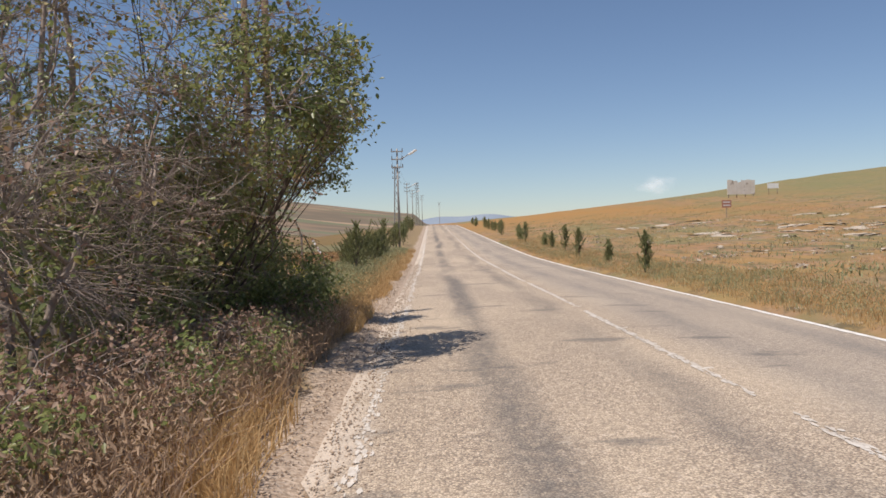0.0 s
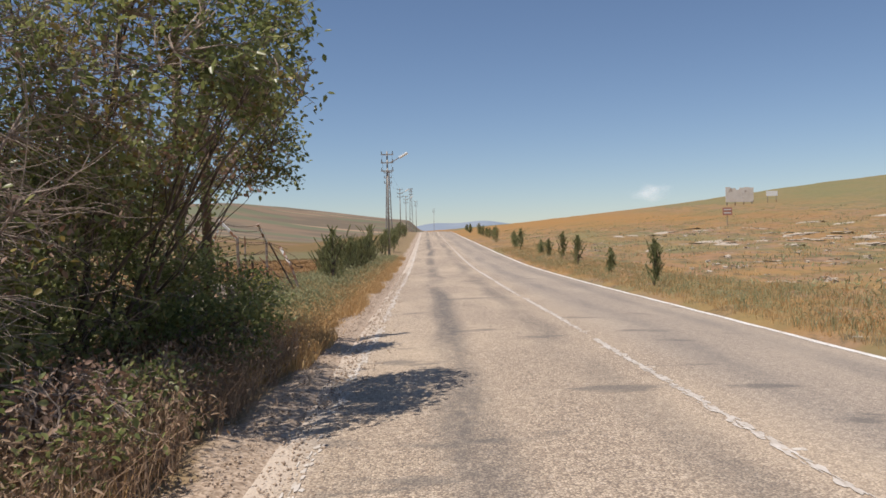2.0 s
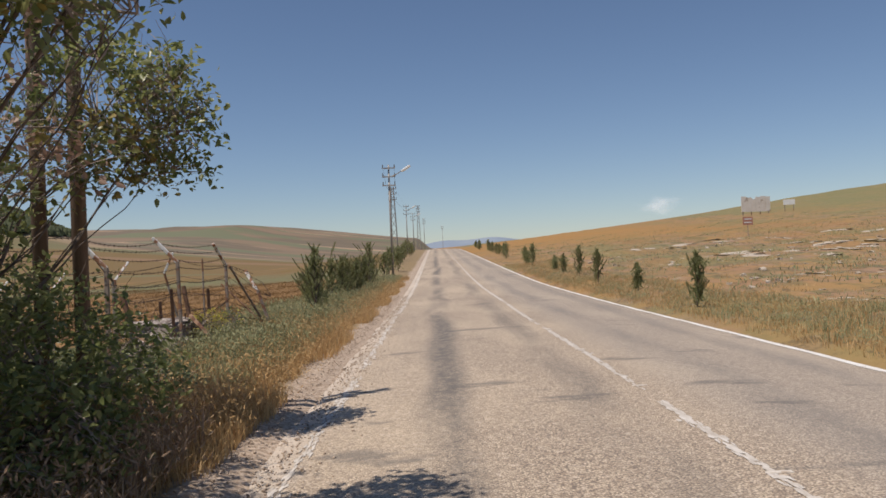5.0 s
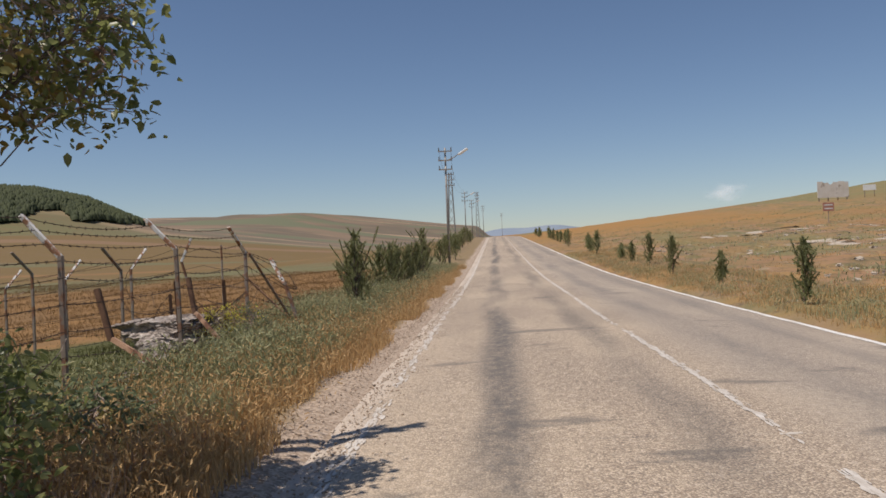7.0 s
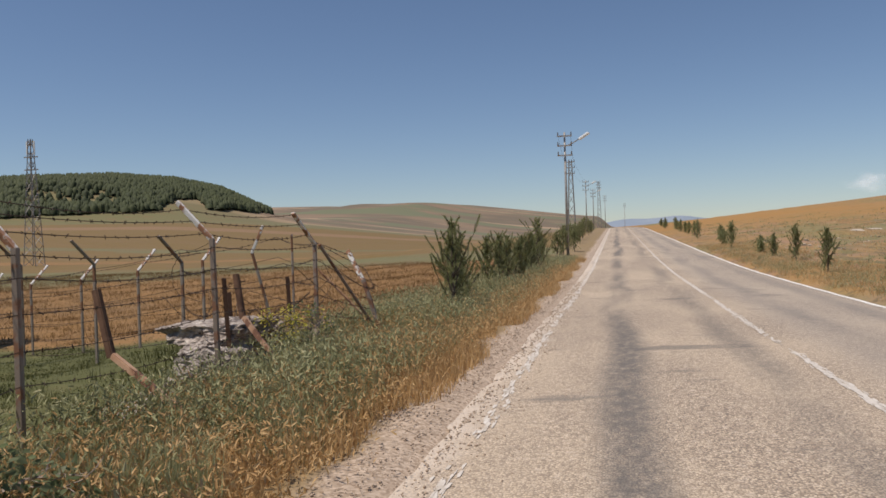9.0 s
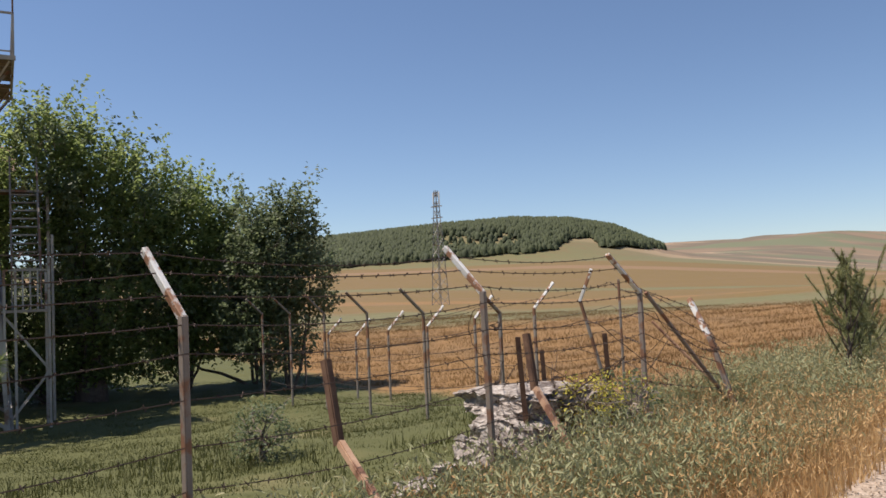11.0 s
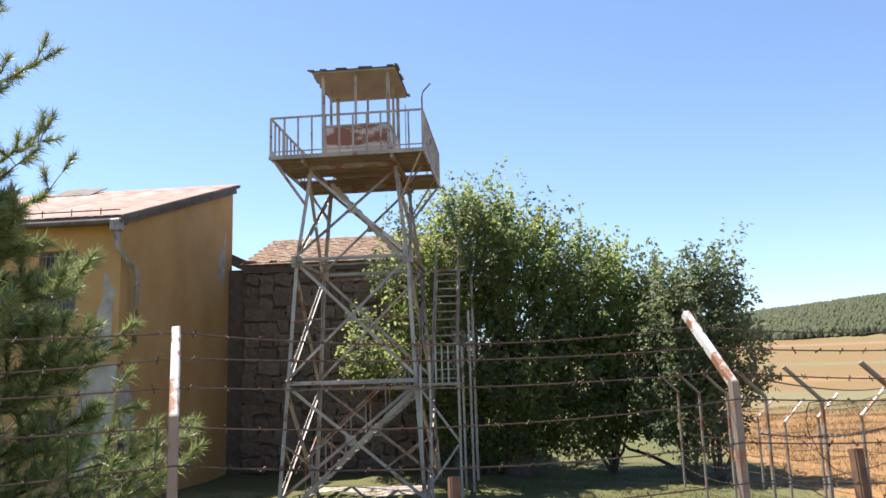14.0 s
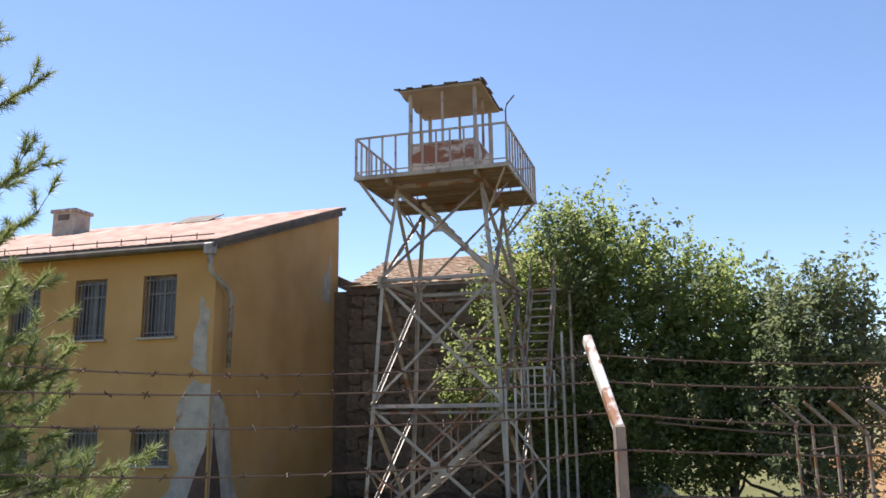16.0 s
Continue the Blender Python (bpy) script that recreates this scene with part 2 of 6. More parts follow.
POST = mat("weathered_post_paint", [(0.20, 0.155, 0.125), (0.33, 0.275, 0.23)], 3, 0.75, 0.1, 0.2, 60, (0.26, 0.13, 0.075), 4, 0.52, per_object=0.2)
# white tone stands for sun on the arm tops; rust spots are wear
WHITE_RUST = mat("sunlit_white_with_rust", [(0.60, 0.57, 0.52), (0.82, 0.80, 0.77)], 4, 0.6, 0.0, 0.2, 70, (0.33, 0.165, 0.09), 9, 0.49)
RUST = mat("dark_rust", [(0.075, 0.044, 0.032), (0.14, 0.076, 0.048), (0.20, 0.115, 0.072)], 6, 0.9, 0.1, 0.4, 90)
WIRE = mat("rusty_wire", [(0.06, 0.042, 0.034), (0.12, 0.08, 0.06)], 8, 0.8, 0.3, 0)
OCHRE = mat("ochre_render", [(0.38, 0.215, 0.075), (0.46, 0.27, 0.10), (0.50, 0.31, 0.135)], 0.7, 0.9, 0, 0.15, 25, (0.42, 0.27, 0.13), 0.5, 0.64)
PLASTER = mat("bare_cement_patch", [(0.28, 0.25, 0.21), (0.50, 0.45, 0.38)], 2.5, 0.95, 0, 0.4, 30, (0.30, 0.17, 0.10), 1.6, 0.62)
DARK_BRICK = mat("exposed_brown_brick", [(0.075, 0.042, 0.03), (0.14, 0.085, 0.06)], 4, 0.95, 0, 0.4, 30)
ROOF_METAL = mat("faded_red_sheet_roof", [(0.22, 0.115, 0.085), (0.33, 0.205, 0.165), (0.47, 0.36, 0.31)], 0.9, 0.85, 0.0, 0.1, 20, (0.24, 0.10, 0.065), 0.8, 0.54, per_object=0.15, stretch=(1, 1, 1))
FASCIA = mat("dark_weathered_fascia", [(0.085, 0.07, 0.06), (0.17, 0.145, 0.125)], 3, 0.85)
PIPE = mat("dull_zinc", [(0.26, 0.24, 0.22), (0.40, 0.38, 0.35)], 4, 0.6, 0.4, 0.1, 50, (0.20, 0.13, 0.09), 3, 0.58)
STONE = mat("brown_field_stone", [(0.105, 0.074, 0.052), (0.175, 0.128, 0.092), (0.25, 0.19, 0.14)], 3.5, 0.95, 0, 0.9, 14, per_object=0.35, bump_dist=0.03)
MORTAR = mat("dark_mortar", [(0.095, 0.070, 0.052), (0.165, 0.125, 0.095)], 5, 0.95, 0, 0.4, 30)
TILE = mat("old_clay_tiles", [(0.13, 0.075, 0.045), (0.21, 0.125, 0.075), (0.25, 0.165, 0.11)], 1.2, 0.9, 0, 0.4, 9, (0.29, 0.235, 0.17), 3.5, 0.55, per_island=0.12)
BOARD = mat("rotten_board", [(0.13, 0.082, 0.055), (0.23, 0.155, 0.105), (0.35, 0.265, 0.195)], 2, 0.85, 0, 0.3, 20, per_object=0.3, stretch=(1, 8, 8))
PANEL = mat("peeling_white_panel", [(0.52, 0.46, 0.40), (0.68, 0.63, 0.57)], 2.5, 0.8, 0, 0.3, 30, (0.27, 0.11, 0.06), 1.3, 0.50)
PANEL_RUST = mat("rusted_white_panel", [(0.46, 0.39, 0.33), (0.64, 0.58, 0.52)], 2.5, 0.8, 0, 0.3, 30, (0.25, 0.11, 0.065), 1.5, 0.50, stretch=(0.7, 1, 1.6))
GLASS_DARK = mat("dusty_glass", [(0.035, 0.037, 0.04), (0.07, 0.07, 0.07)], 2, 0.25, 0, 0.05)
BARS = mat("dark_bar_paint", [(0.16, 0.15, 0.15), (0.25, 0.24, 0.235)], 8, 0.6, 0.2, 0.1)
LIME = mat("limestone", [(0.34, 0.265, 0.19), (0.47, 0.395, 0.31), (0.60, 0.53, 0.44)], 3, 0.95, 0, 0.6, 14, per_island=0.2, bump_dist=0.04)
GRAVEL = mat("warm_gravel", [(0.26, 0.19, 0.135), (0.42, 0.325, 0.245), (0.58, 0.475, 0.375)], 3, 0.95, 0, 0.3, 30, per_island=0.4)
CONCRETE = mat("crumbling_concrete", [(0.17, 0.14, 0.12), (0.36, 0.305, 0.265), (0.60, 0.54, 0.48)], 7, 0.95, 0, 1.0, 34, (0.13, 0.10, 0.085), 4, 0.58, bump_dist=0.05)
BARK = mat("grey_brown_bark", [(0.085, 0.062, 0.048), (0.17, 0.13, 0.105)], 8, 0.95, 0, 0.5, 50)
TWIG = mat("dry_grey_twigs", [(0.24, 0.18, 0.145), (0.44, 0.36, 0.30)], 5, 0.95, 0, 0.2, 50, per_island=0.3)
WOODPOLE = mat("brown_pole_wood", [(0.12, 0.075, 0.05), (0.22, 0.145, 0.10)], 4, 0.9, 0, 0.4, 40, stretch=(6, 6, 0.6))


def leaf_mat(name, stops, rough=0.5, tr=0.3):
    return mat(name, stops, 1.2, rough, 0, 0, 8, per_island=0.55, translucent=tr)


LEAF = leaf_mat("olive_green_leaves", [(0.10, 0.13, 0.045), (0.20, 0.235, 0.082), (0.30, 0.32, 0.125), (0.42, 0.41, 0.20)], 0.34, 0.5)
LEAF_DRY = leaf_mat("yellowing_leaves", [(0.20, 0.16, 0.04), (0.31, 0.25, 0.07), (0.40, 0.29, 0.12)])
LEAF_PINK = leaf_mat("withered_pinkish_leaves", [(0.22, 0.115, 0.075), (0.34, 0.215, 0.15), (0.43, 0.315, 0.235)])
LEAF_BRIGHT = leaf_mat("bright_green_leaves", [(0.125, 0.16, 0.055), (0.25, 0.31, 0.105), (0.40, 0.445, 0.19)], 0.6, 0.7)
LEAF_GREY = leaf_mat("grey_green_leaves", [(0.09, 0.12, 0.06), (0.18, 0.22, 0.11), (0.29, 0.33, 0.19)], 0.55, 0.6)
NEEDLE = leaf_mat("pine_needles", [(0.14, 0.175, 0.065), (0.25, 0.30, 0.11), (0.36, 0.40, 0.17)], 0.5, 0.4)
NEEDLE_YOUNG = leaf_mat("young_pine_needles", [(0.15, 0.16, 0.065), (0.27, 0.285, 0.12), (0.40, 0.39, 0.20)], 0.6, 0.35)
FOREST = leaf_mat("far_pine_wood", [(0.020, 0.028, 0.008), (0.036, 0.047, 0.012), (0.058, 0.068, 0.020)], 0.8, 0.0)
GRASS_DRY = leaf_mat("dry_straw_grass", [(0.36, 0.21, 0.08), (0.56, 0.36, 0.16), (0.66, 0.48, 0.25)], 0.7, 0.3)
GRASS_GREEN = leaf_mat("grey_green_weeds", [(0.17, 0.185, 0.085), (0.33, 0.335, 0.17), (0.50, 0.46, 0.27)], 0.7, 0.3)
GRASS_LAWN = leaf_mat("lawn_blades", [(0.055, 0.064, 0.015), (0.105, 0.112, 0.031), (0.17, 0.162, 0.058)], 0.7, 0.3)
GRASS_BROWN = leaf_mat("withered_brown_weeds", [(0.22, 0.14, 0.085), (0.40, 0.275, 0.18), (0.58, 0.43, 0.30)], 0.8, 0.3)
GRASS_WHEAT = leaf_mat("ripe_crop", [(0.14, 0.077, 0.026), (0.205, 0.118, 0.042), (0.265, 0.168, 0.07)], 0.7, 0.3)
FLOWER = leaf_mat("yellow_flower_heads", [(0.48, 0.42, 0.06), (0.70, 0.62, 0.12)], 0.7, 0.4)


# ---- mesh helpers ----
class Geo:
    """Collects vertices and faces of one part."""

    def __init__(self):
        self.v, self.f = [], []

    def box(self, c, s, rot=None):
        k = len(self.v)
        for dx, dy, dz in ((-1, -1, -1), (1, -1, -1), (1, 1, -1), (-1, 1, -1), (-1, -1, 1), (1, -1, 1), (1, 1, 1), (-1, 1, 1)):
            p = Vector((dx * s[0] / 2, dy * s[1] / 2, dz * s[2] / 2))
            if rot is not None:
                p = rot @ p
            self.v.append(tuple(p + Vector(c)))
        self.f += [tuple(k + i for i in q) for q in ((0, 3, 2, 1), (4, 5, 6, 7), (0, 1, 5, 4), (1, 2, 6, 5), (2, 3, 7, 6), (3, 0, 4, 7))]
        return self

    def bar(self, a, b, w, h=None, up=(0, 0, 1)):
        """A rectangular bar from a to b."""
        a, b = Vector(a), Vector(b)
        d = b - a
        t = d.normalized()
        side = t.cross(Vector(up))
        if side.length < 1e-3:
            side = t.cross(Vector((1, 0, 0)))
        side.normalize()
        u = side.cross(t)
        return self.box((a + b) / 2, (d.length, w, h or w), Matrix((t, side, u)).transposed())

    def angle_iron(self, a, b, w, th=0.008, up=(0, 0, 1)):
        """An L-section from a to b: two thin flanges."""
        a, b = Vector(a), Vector(b)
        t = (b - a).normalized()
        side = t.cross(Vector(up))
        if side.length < 1e-3:
            side = t.cross(Vector((1, 0, 0)))
        side.normalize()
        u = side.cross(t)
        r = Matrix((t, side, u)).transposed()
        n = (b - a).length
        self.box((a + b) / 2 + u * (w / 2), (n, th, w), r)
        self.box((a + b) / 2 + side * (w / 2 + th / 2), (n, w, th), r)
        return self

    def tube(self, pts, radii, sides=6, cap=True):
        pts = [Vector(p) for p in pts]
        if not hasattr(radii, "__len__"):
            radii = [radii] * len(pts)
        k = len(self.v)
        ref = Vector((0.31, 0.22, 0.92))
        for i, p in enumerate(pts):
            d = (pts[min(i + 1, len(pts) - 1)] - pts[max(i - 1, 0)]).normalized()
            s = d.cross(ref if abs(d.dot(ref)) < 0.95 else Vector((1, 0, 0))).normalized()
            u = s.cross(d)
            for j in range(sides):
                g = 2 * math.pi * j / sides
                self.v.append(tuple(p + (s * math.cos(g) + u * math.sin(g)) * radii[i]))
        for i in range(len(pts) - 1):
            for j in range(sides):
                a, b = k + i * sides + j, k + i * sides + (j + 1) % sides
                self.f.append((a, b, b + sides, a + sides))
        if cap:
            self.f.append(tuple(k + j for j in reversed(range(sides))))
            self.f.append(tuple(k + (len(pts) - 1) * sides + j for j in range(sides)))
        return self

    def prism(self, outline, a, b):
        """An outline of 3D points pushed from offset a to offset b."""
        k, n = len(self.v), len(outline)
        for off in (a, b):
            self.v += [tuple(Vector(p) + Vector(off)) for p in outline]
        self.f += [tuple(range(k, k + n)), tuple(reversed(range(k + n, k + 2 * n)))]
        for i in range(n):
            j = (i + 1) % n
            self.f.append((k + j, k + i, k + n + i, k + n + j))
        return self

    def mesh(self, name, smooth=False):
        m = bpy.data.meshes.new(name)
        m.from_pydata(self.v, [], self.f)
        b = bmesh.new()
        b.from_mesh(m)
        bmesh.ops.recalc_face_normals(b, faces=b.faces)
        b.to_mesh(m)
        b.free()
        if smooth:
            m.polygons.foreach_set("use_smooth", [True] * len(m.polygons))
        return m


def part(name, geo, material, parent=None, label="", smooth=False, bevel=0.0):
    me = geo if isinstance(geo, bpy.types.Mesh) else geo.mesh(name, smooth)
    if not me.materials:
        me.materials.append(material)
    ob = new(name, me)
    if parent is not None:
        ob.parent = parent
    if bevel:
        md = ob.modifiers.new("bevel", "BEVEL")
        md.width, md.segments = bevel, 1
    if label:
        tagged(ob, label)
    return ob


def thing(name, label, category, group="", kind="", at=None):
    ob = new(name)
    ob.empty_display_size = 0.2
    if at is not None:
        ob.matrix_basis = at
    return tagged(ob, label, category, group, kind)


def big_mesh(name, v, f, material, smooth=False):
    """A mesh of many equal faces from arrays."""
    v, f = np.asarray(v, np.float32), np.asarray(f, np.int32)
    m = bpy.data.meshes.new(name)
    m.vertices.add(len(v))
    m.vertices.foreach_set("co", v.ravel())
    m.loops.add(f.size)
    m.loops.foreach_set("vertex_index", f.ravel())
    m.polygons.add(len(f))
    m.polygons.foreach_set("loop_start", np.arange(0, f.size, f.shape[1], dtype=np.int32))
    if smooth:
        m.polygons.foreach_set("use_smooth", np.ones(len(f), dtype=bool))
    m.update(calc_edges=True)
    m.materials.append(material)
    return m


RNG = np.random.default_rng(7)


def leaf_mesh(name, centres, size, material, narrow=0.55, droop=0.25, flat=0.75):
    """Pointed, folded leaves of six points each, their upper sides turned mostly to the sky."""
    n = len(centres)
    c = np.asarray(centres)
    d = RNG.normal(size=(n, 3))
    d[:, 2] = d[:, 2] * 0.7 - droop
    d /= np.linalg.norm(d, axis=1)[:, None]
    s = np.cross(d, RNG.normal(size=(n, 3)) * flat + np.array([-0.2, -0.15, 1.0]))
    s /= np.linalg.norm(s, axis=1)[:, None]
    u = np.cross(s, d)
    ln = (size * RNG.uniform(0.6, 1.25, n))[:, None]
    w = ln * narrow / 2
    v = np.stack([c, c + d * ln * 0.28 + s * w + u * ln * 0.07, c + d * ln * 0.66 + s * w * 0.8 + u * ln * 0.05, c + d * ln - u * ln * 0.06,
                  c + d * ln * 0.66 - s * w * 0.8 + u * ln * 0.05, c + d * ln * 0.28 - s * w + u * ln * 0.07], 1).reshape(-1, 3)
    k = np.arange(n)[:, None] * 6
    f = np.concatenate([k + np.array([q]) for q in ((0, 1, 2), (0, 2, 3), (0, 3, 4), (0, 4, 5))], 0)
    return big_mesh(name, v, f, material)


def blade_mesh(name, x, y, z, height, width, material, lean=0.35):
    """Grass blades: a bent strip of two pieces each."""
    n = len(x)
    h = height * RNG.uniform(0.5, 1.3, n)
    a = RNG.uniform(0, 2 * np.pi, n)
    q = np.stack([np.cos(a), np.sin(a), np.zeros(n)], 1) * (np.asarray(width) * np.ones(n))[:, None]
    ld = RNG.uniform(0, 2 * np.pi, n)
    le = (np.abs(RNG.normal(0, lean, n)) * h)[:, None] * np.stack([np.cos(ld), np.sin(ld), np.zeros(n)], 1)
    b = np.stack([x, y, z], 1)
    up = np.stack([np.zeros(n), np.zeros(n), h], 1)
    v = np.stack([b - q / 2, b + q / 2, b + up * 0.6 + le * 0.35 + q * 0.4, b + up * 0.6 + le * 0.35 - q * 0.4, b + up * 0.97 + le], 1).reshape(-1, 3)
    k = np.arange(n)[:, None] * 5
    f = np.concatenate([k + np.array([[0, 1, 2]]), k + np.array([[0, 2, 3]]), k + np.array([[3, 2, 4]])], 0)
    return big_mesh(name, v, f, material)


# ---- the lie of the land ----
def sstep(v, a, b):
    t = np.clip((np.asarray(v, float) - a) / (b - a), 0, 1)
    return t * t * (3 - 2 * t)


def soft(v, w):
    v = np.asarray(v, float) / w
    return w * np.where(v > 30, v, np.log1p(np.exp(np.minimum(v, 30))))


def road_z(y):
    y = np.asarray(y, float)
    return 0.028 * soft(y - 47, 6) - 0.045 * soft(y - 200, 12)


def lumps(x, y, s, seed=0.0):
    return (np.sin(x * s + 1.3 + seed) * np.cos(y * s * 0.83 + 0.4 + seed * 2) + 0.5 * np.sin(x * s * 2.1 - y * s * 1.7 + seed)
            + 0.3 * np.cos(x * s * 3.9 + y * s * 4.3 + 2 * seed))


def land_z(x, y):
    x, y = np.asarray(x, float), np.asarray(y, float)
    zr = road_z(y)
    # hillside to the east
    xe = np.maximum(x - 3.4, 0)
    ye = np.clip(y, 0, 195)
    east = zr + 0.0005 * ye * xe + 1.0 * sstep(x, 52, 100) * sstep(y, 20, 120) + 0.10 * sstep(x, 4.5, 9) * lumps(x, y, 0.45)
    east = east + 0.01 * soft(x - 120, 30) * sstep(x, 100, 160)
    # compound and fields to the west
    xw = np.maximum(-x - 4.2, 0)
    r = np.hypot(x + 3, y - 15)
    comp = -0.95 * sstep(xw, 1.5, 15) * (1 - sstep(y, 26, 60))
    rise = 0.052 * soft(r - 105, 30) * sstep(-x, 10, 70 + 0.4 * np.maximum(y, 0))
    rise = np.minimum(rise, 24 + 0.004 * r)
    near_road = 1 - sstep(xw, 2, 40)
    west = zr * near_road + comp + rise + 0.06 * lumps(x, y, 0.6, 1.0) * sstep(xw, 0.3, 2)
    z = np.where(x > 0, east, west)
    # distant ridges
    far = np.hypot(x, y)
    ridge = 64 * sstep(far, 700, 1900) * (0.93 + 0.05 * np.sin(x / 170 + 0.6) + 0.04 * np.sin(x / 71 + y / 400))
    z = z + ridge * sstep(y + 0.4 * np.abs(x), 300, 900) * sstep(-x, -900, 300)
    z = z + 12 * np.exp(-(((x + 375) / 85) ** 4) - ((y - 1320) / 190) ** 2) * (1 + 0.1 * np.sin(x / 19))
    z = z + 5 * np.exp(-(((x + 700) / 190) ** 2) - ((y - 1250) / 160) ** 2)
    # the wooded hill
    z = z + wood_hill(x, y)
    return z - 0.10 * (1 - sstep(np.abs(x), 3.4, 3.7))


def hill_axes(x, y):
    """Across and along the line of sight from the compound to the wooded hill."""
    x, y = np.asarray(x, float) + 2.1, np.asarray(y, float) - 16
    return 0.766 * x + 0.643 * y, -0.643 * x + 0.766 * y


def wood_hill(x, y):
    across, along = hill_axes(x, y)
    across = across * 575 / np.maximum(along, 300)
    top = np.interp(across, [-330, -220, -90, 0, 52, 92, 124, 146, 168], [0, 9, 18, 24.5, 26.5, 24, 17.5, 8, 0])
    return top * np.clip(1 - ((along - 575) / 135.0) ** 2, 0, 1) ** 1.5


def axis_points(spans):
    out = []
    for a, b, step in spans:
        out += list(np.arange(a, b, step))
    return np.array(out)


gx = axis_points([(-3000, -600, 100), (-600, -200, 20), (-200, -60, 6), (-60, -26, 2), (-26, -8, 0.6), (-8, -3.4, 0.2), (-3.4, 3.4, 1.7),
                  (3.4, 9, 0.3), (9, 40, 1.0), (40, 140, 4), (140, 500, 30), (500, 3001, 250)])
gy = axis_points([(-600, -40, 40), (-40, -4, 4), (-4, 40, 0.5), (40, 90, 1.2), (90, 260, 4), (260, 700, 18), (700, 4801, 100)])
XX, YY = np.meshgrid(gx, gy)
ZZ = land_z(XX, YY) + 0.03 * RNG.normal(size=XX.shape) * (np.abs(XX) > 3.9) * (np.abs(XX) < 60) * (YY < 90)
nx, ny = len(gx), len(gy)
gi = (np.arange(ny - 1)[:, None] * nx + np.arange(nx - 1)[None]).ravel()
ground = new("ground", big_mesh("ground", np.stack([XX, YY, ZZ], -1).reshape(-1, 3), np.stack([gi, gi + 1, gi + nx + 1, gi + nx], 1), GROUND, True))
# the mountains on the skyline, distance haze painted into their blue-grey colour
mx = np.linspace(-2600, 2600, 131)
mz = 92 + 16 * np.sin(mx / 410 + 0.4) + 9 * np.sin(mx / 133) + 6 * np.sin(mx / 51 + 1)
mv = np.concatenate([np.stack([mx, mx * 0 + 4650 - dy, mz * k], 1) for dy, k in ((0, 1.0), (120, 0.8), (350, 0.45), (700, -0.2))])
mi = (np.arange(3)[:, None] * 131 + np.arange(130)[None]).ravel()
FAR_BLUE = mat("haze_tinted_mountain", [(0.20, 0.25, 0.32), (0.27, 0.31, 0.36)], 0.004, 0.95, bump=0, fine=0.03)
skyline = new("backdrop", big_mesh("backdrop", mv, np.stack([mi, mi + 131, mi + 132, mi + 1], 1), FAR_BLUE, True))
tagged(skyline, "low mountains on the far skyline tinted hazy blue-grey", "mountains", kind="structure")
# one small cloud low over the hillside
CLOUD = bpy.data.materials.new("thin_cloud")
k = Nodes(CLOUD)
puff = k.noise(0.011, 5.0, (1, 0.2, 1.6))
bell = k.n.new("ShaderNodeTexGradient")
bell.gradient_type = "SPHERICAL"
where = k.n.new("ShaderNodeTexCoord")
k.l.new(where.outputs["Object"], bell.inputs[0])
haze = k.n.new("ShaderNodeBsdfTransparent")
veil = k.n.new("ShaderNodeMixShader")
k.put(veil.inputs[0], k.math("MULTIPLY", k.ramp(k.math("ADD", k.math("MULTIPLY", bell.outputs[0], 0.9), puff), 0.66, 1.3), 0.42))
k.finish((0.85, 0.84, 0.84), 1.0)
k.l.new(haze.outputs[0], veil.inputs[1])
k.l.new(k.n["Principled BSDF"].outputs[0], veil.inputs[2])
k.l.new(veil.outputs[0], k.n["Material Output"].inputs[0])
cloud = new("cloud", big_mesh("cloud", [(-1, 0, -1), (1, 0, -1), (1, 0.6, 1), (-1, 0.6, 1)], [(0, 1, 2, 3)], CLOUD))
cloud.matrix_basis = pose(1235, 4320, 250, 0, 0, -16) @ Matrix.Diagonal((150, 150, 80, 1))
cloud.visible_shadow = False
tagged(cloud, "small faint white cloud low over the hillside", "cloud", kind="structure")
tagged(ground, "dry straw-coloured fields and stony hillside beside the road", "ground", kind="structure")


def crown_z(x, y):
    x = np.asarray(x, float)
    return road_z(y) + 0.06 - np.where(x < 0, 0.007, 0.012) * x ** 2


rx = np.linspace(-3.55, 3.5, 25)
ry = axis_points([(-30, 60, 0.5), (60, 260, 2.0)])
XX, YY = np.meshgrid(rx, ry)
edge_wave = 0.12 * np.sin(YY * 1.7) * np.sin(YY * 0.63 + 1) + 0.05 * np.sin(YY * 5.1)
XX = np.where(XX < -3.5, XX + edge_wave, XX)
ZZ = np.where(np.abs(XX) > 3.45, crown_z(XX, YY) - 0.035, crown_z(XX, YY))
gi = (np.arange(len(ry) - 1)[:, None] * 25 + np.arange(24)[None]).ravel()
road = new("road", big_mesh("road", np.stack([XX, YY, ZZ], -1).reshape(-1, 3), np.stack([gi, gi + 1, gi + 26, gi + 25], 1), ROAD, True))
tagged(road, "pale worn chip-seal country road with dark wheel tracks", "road", kind="structure")


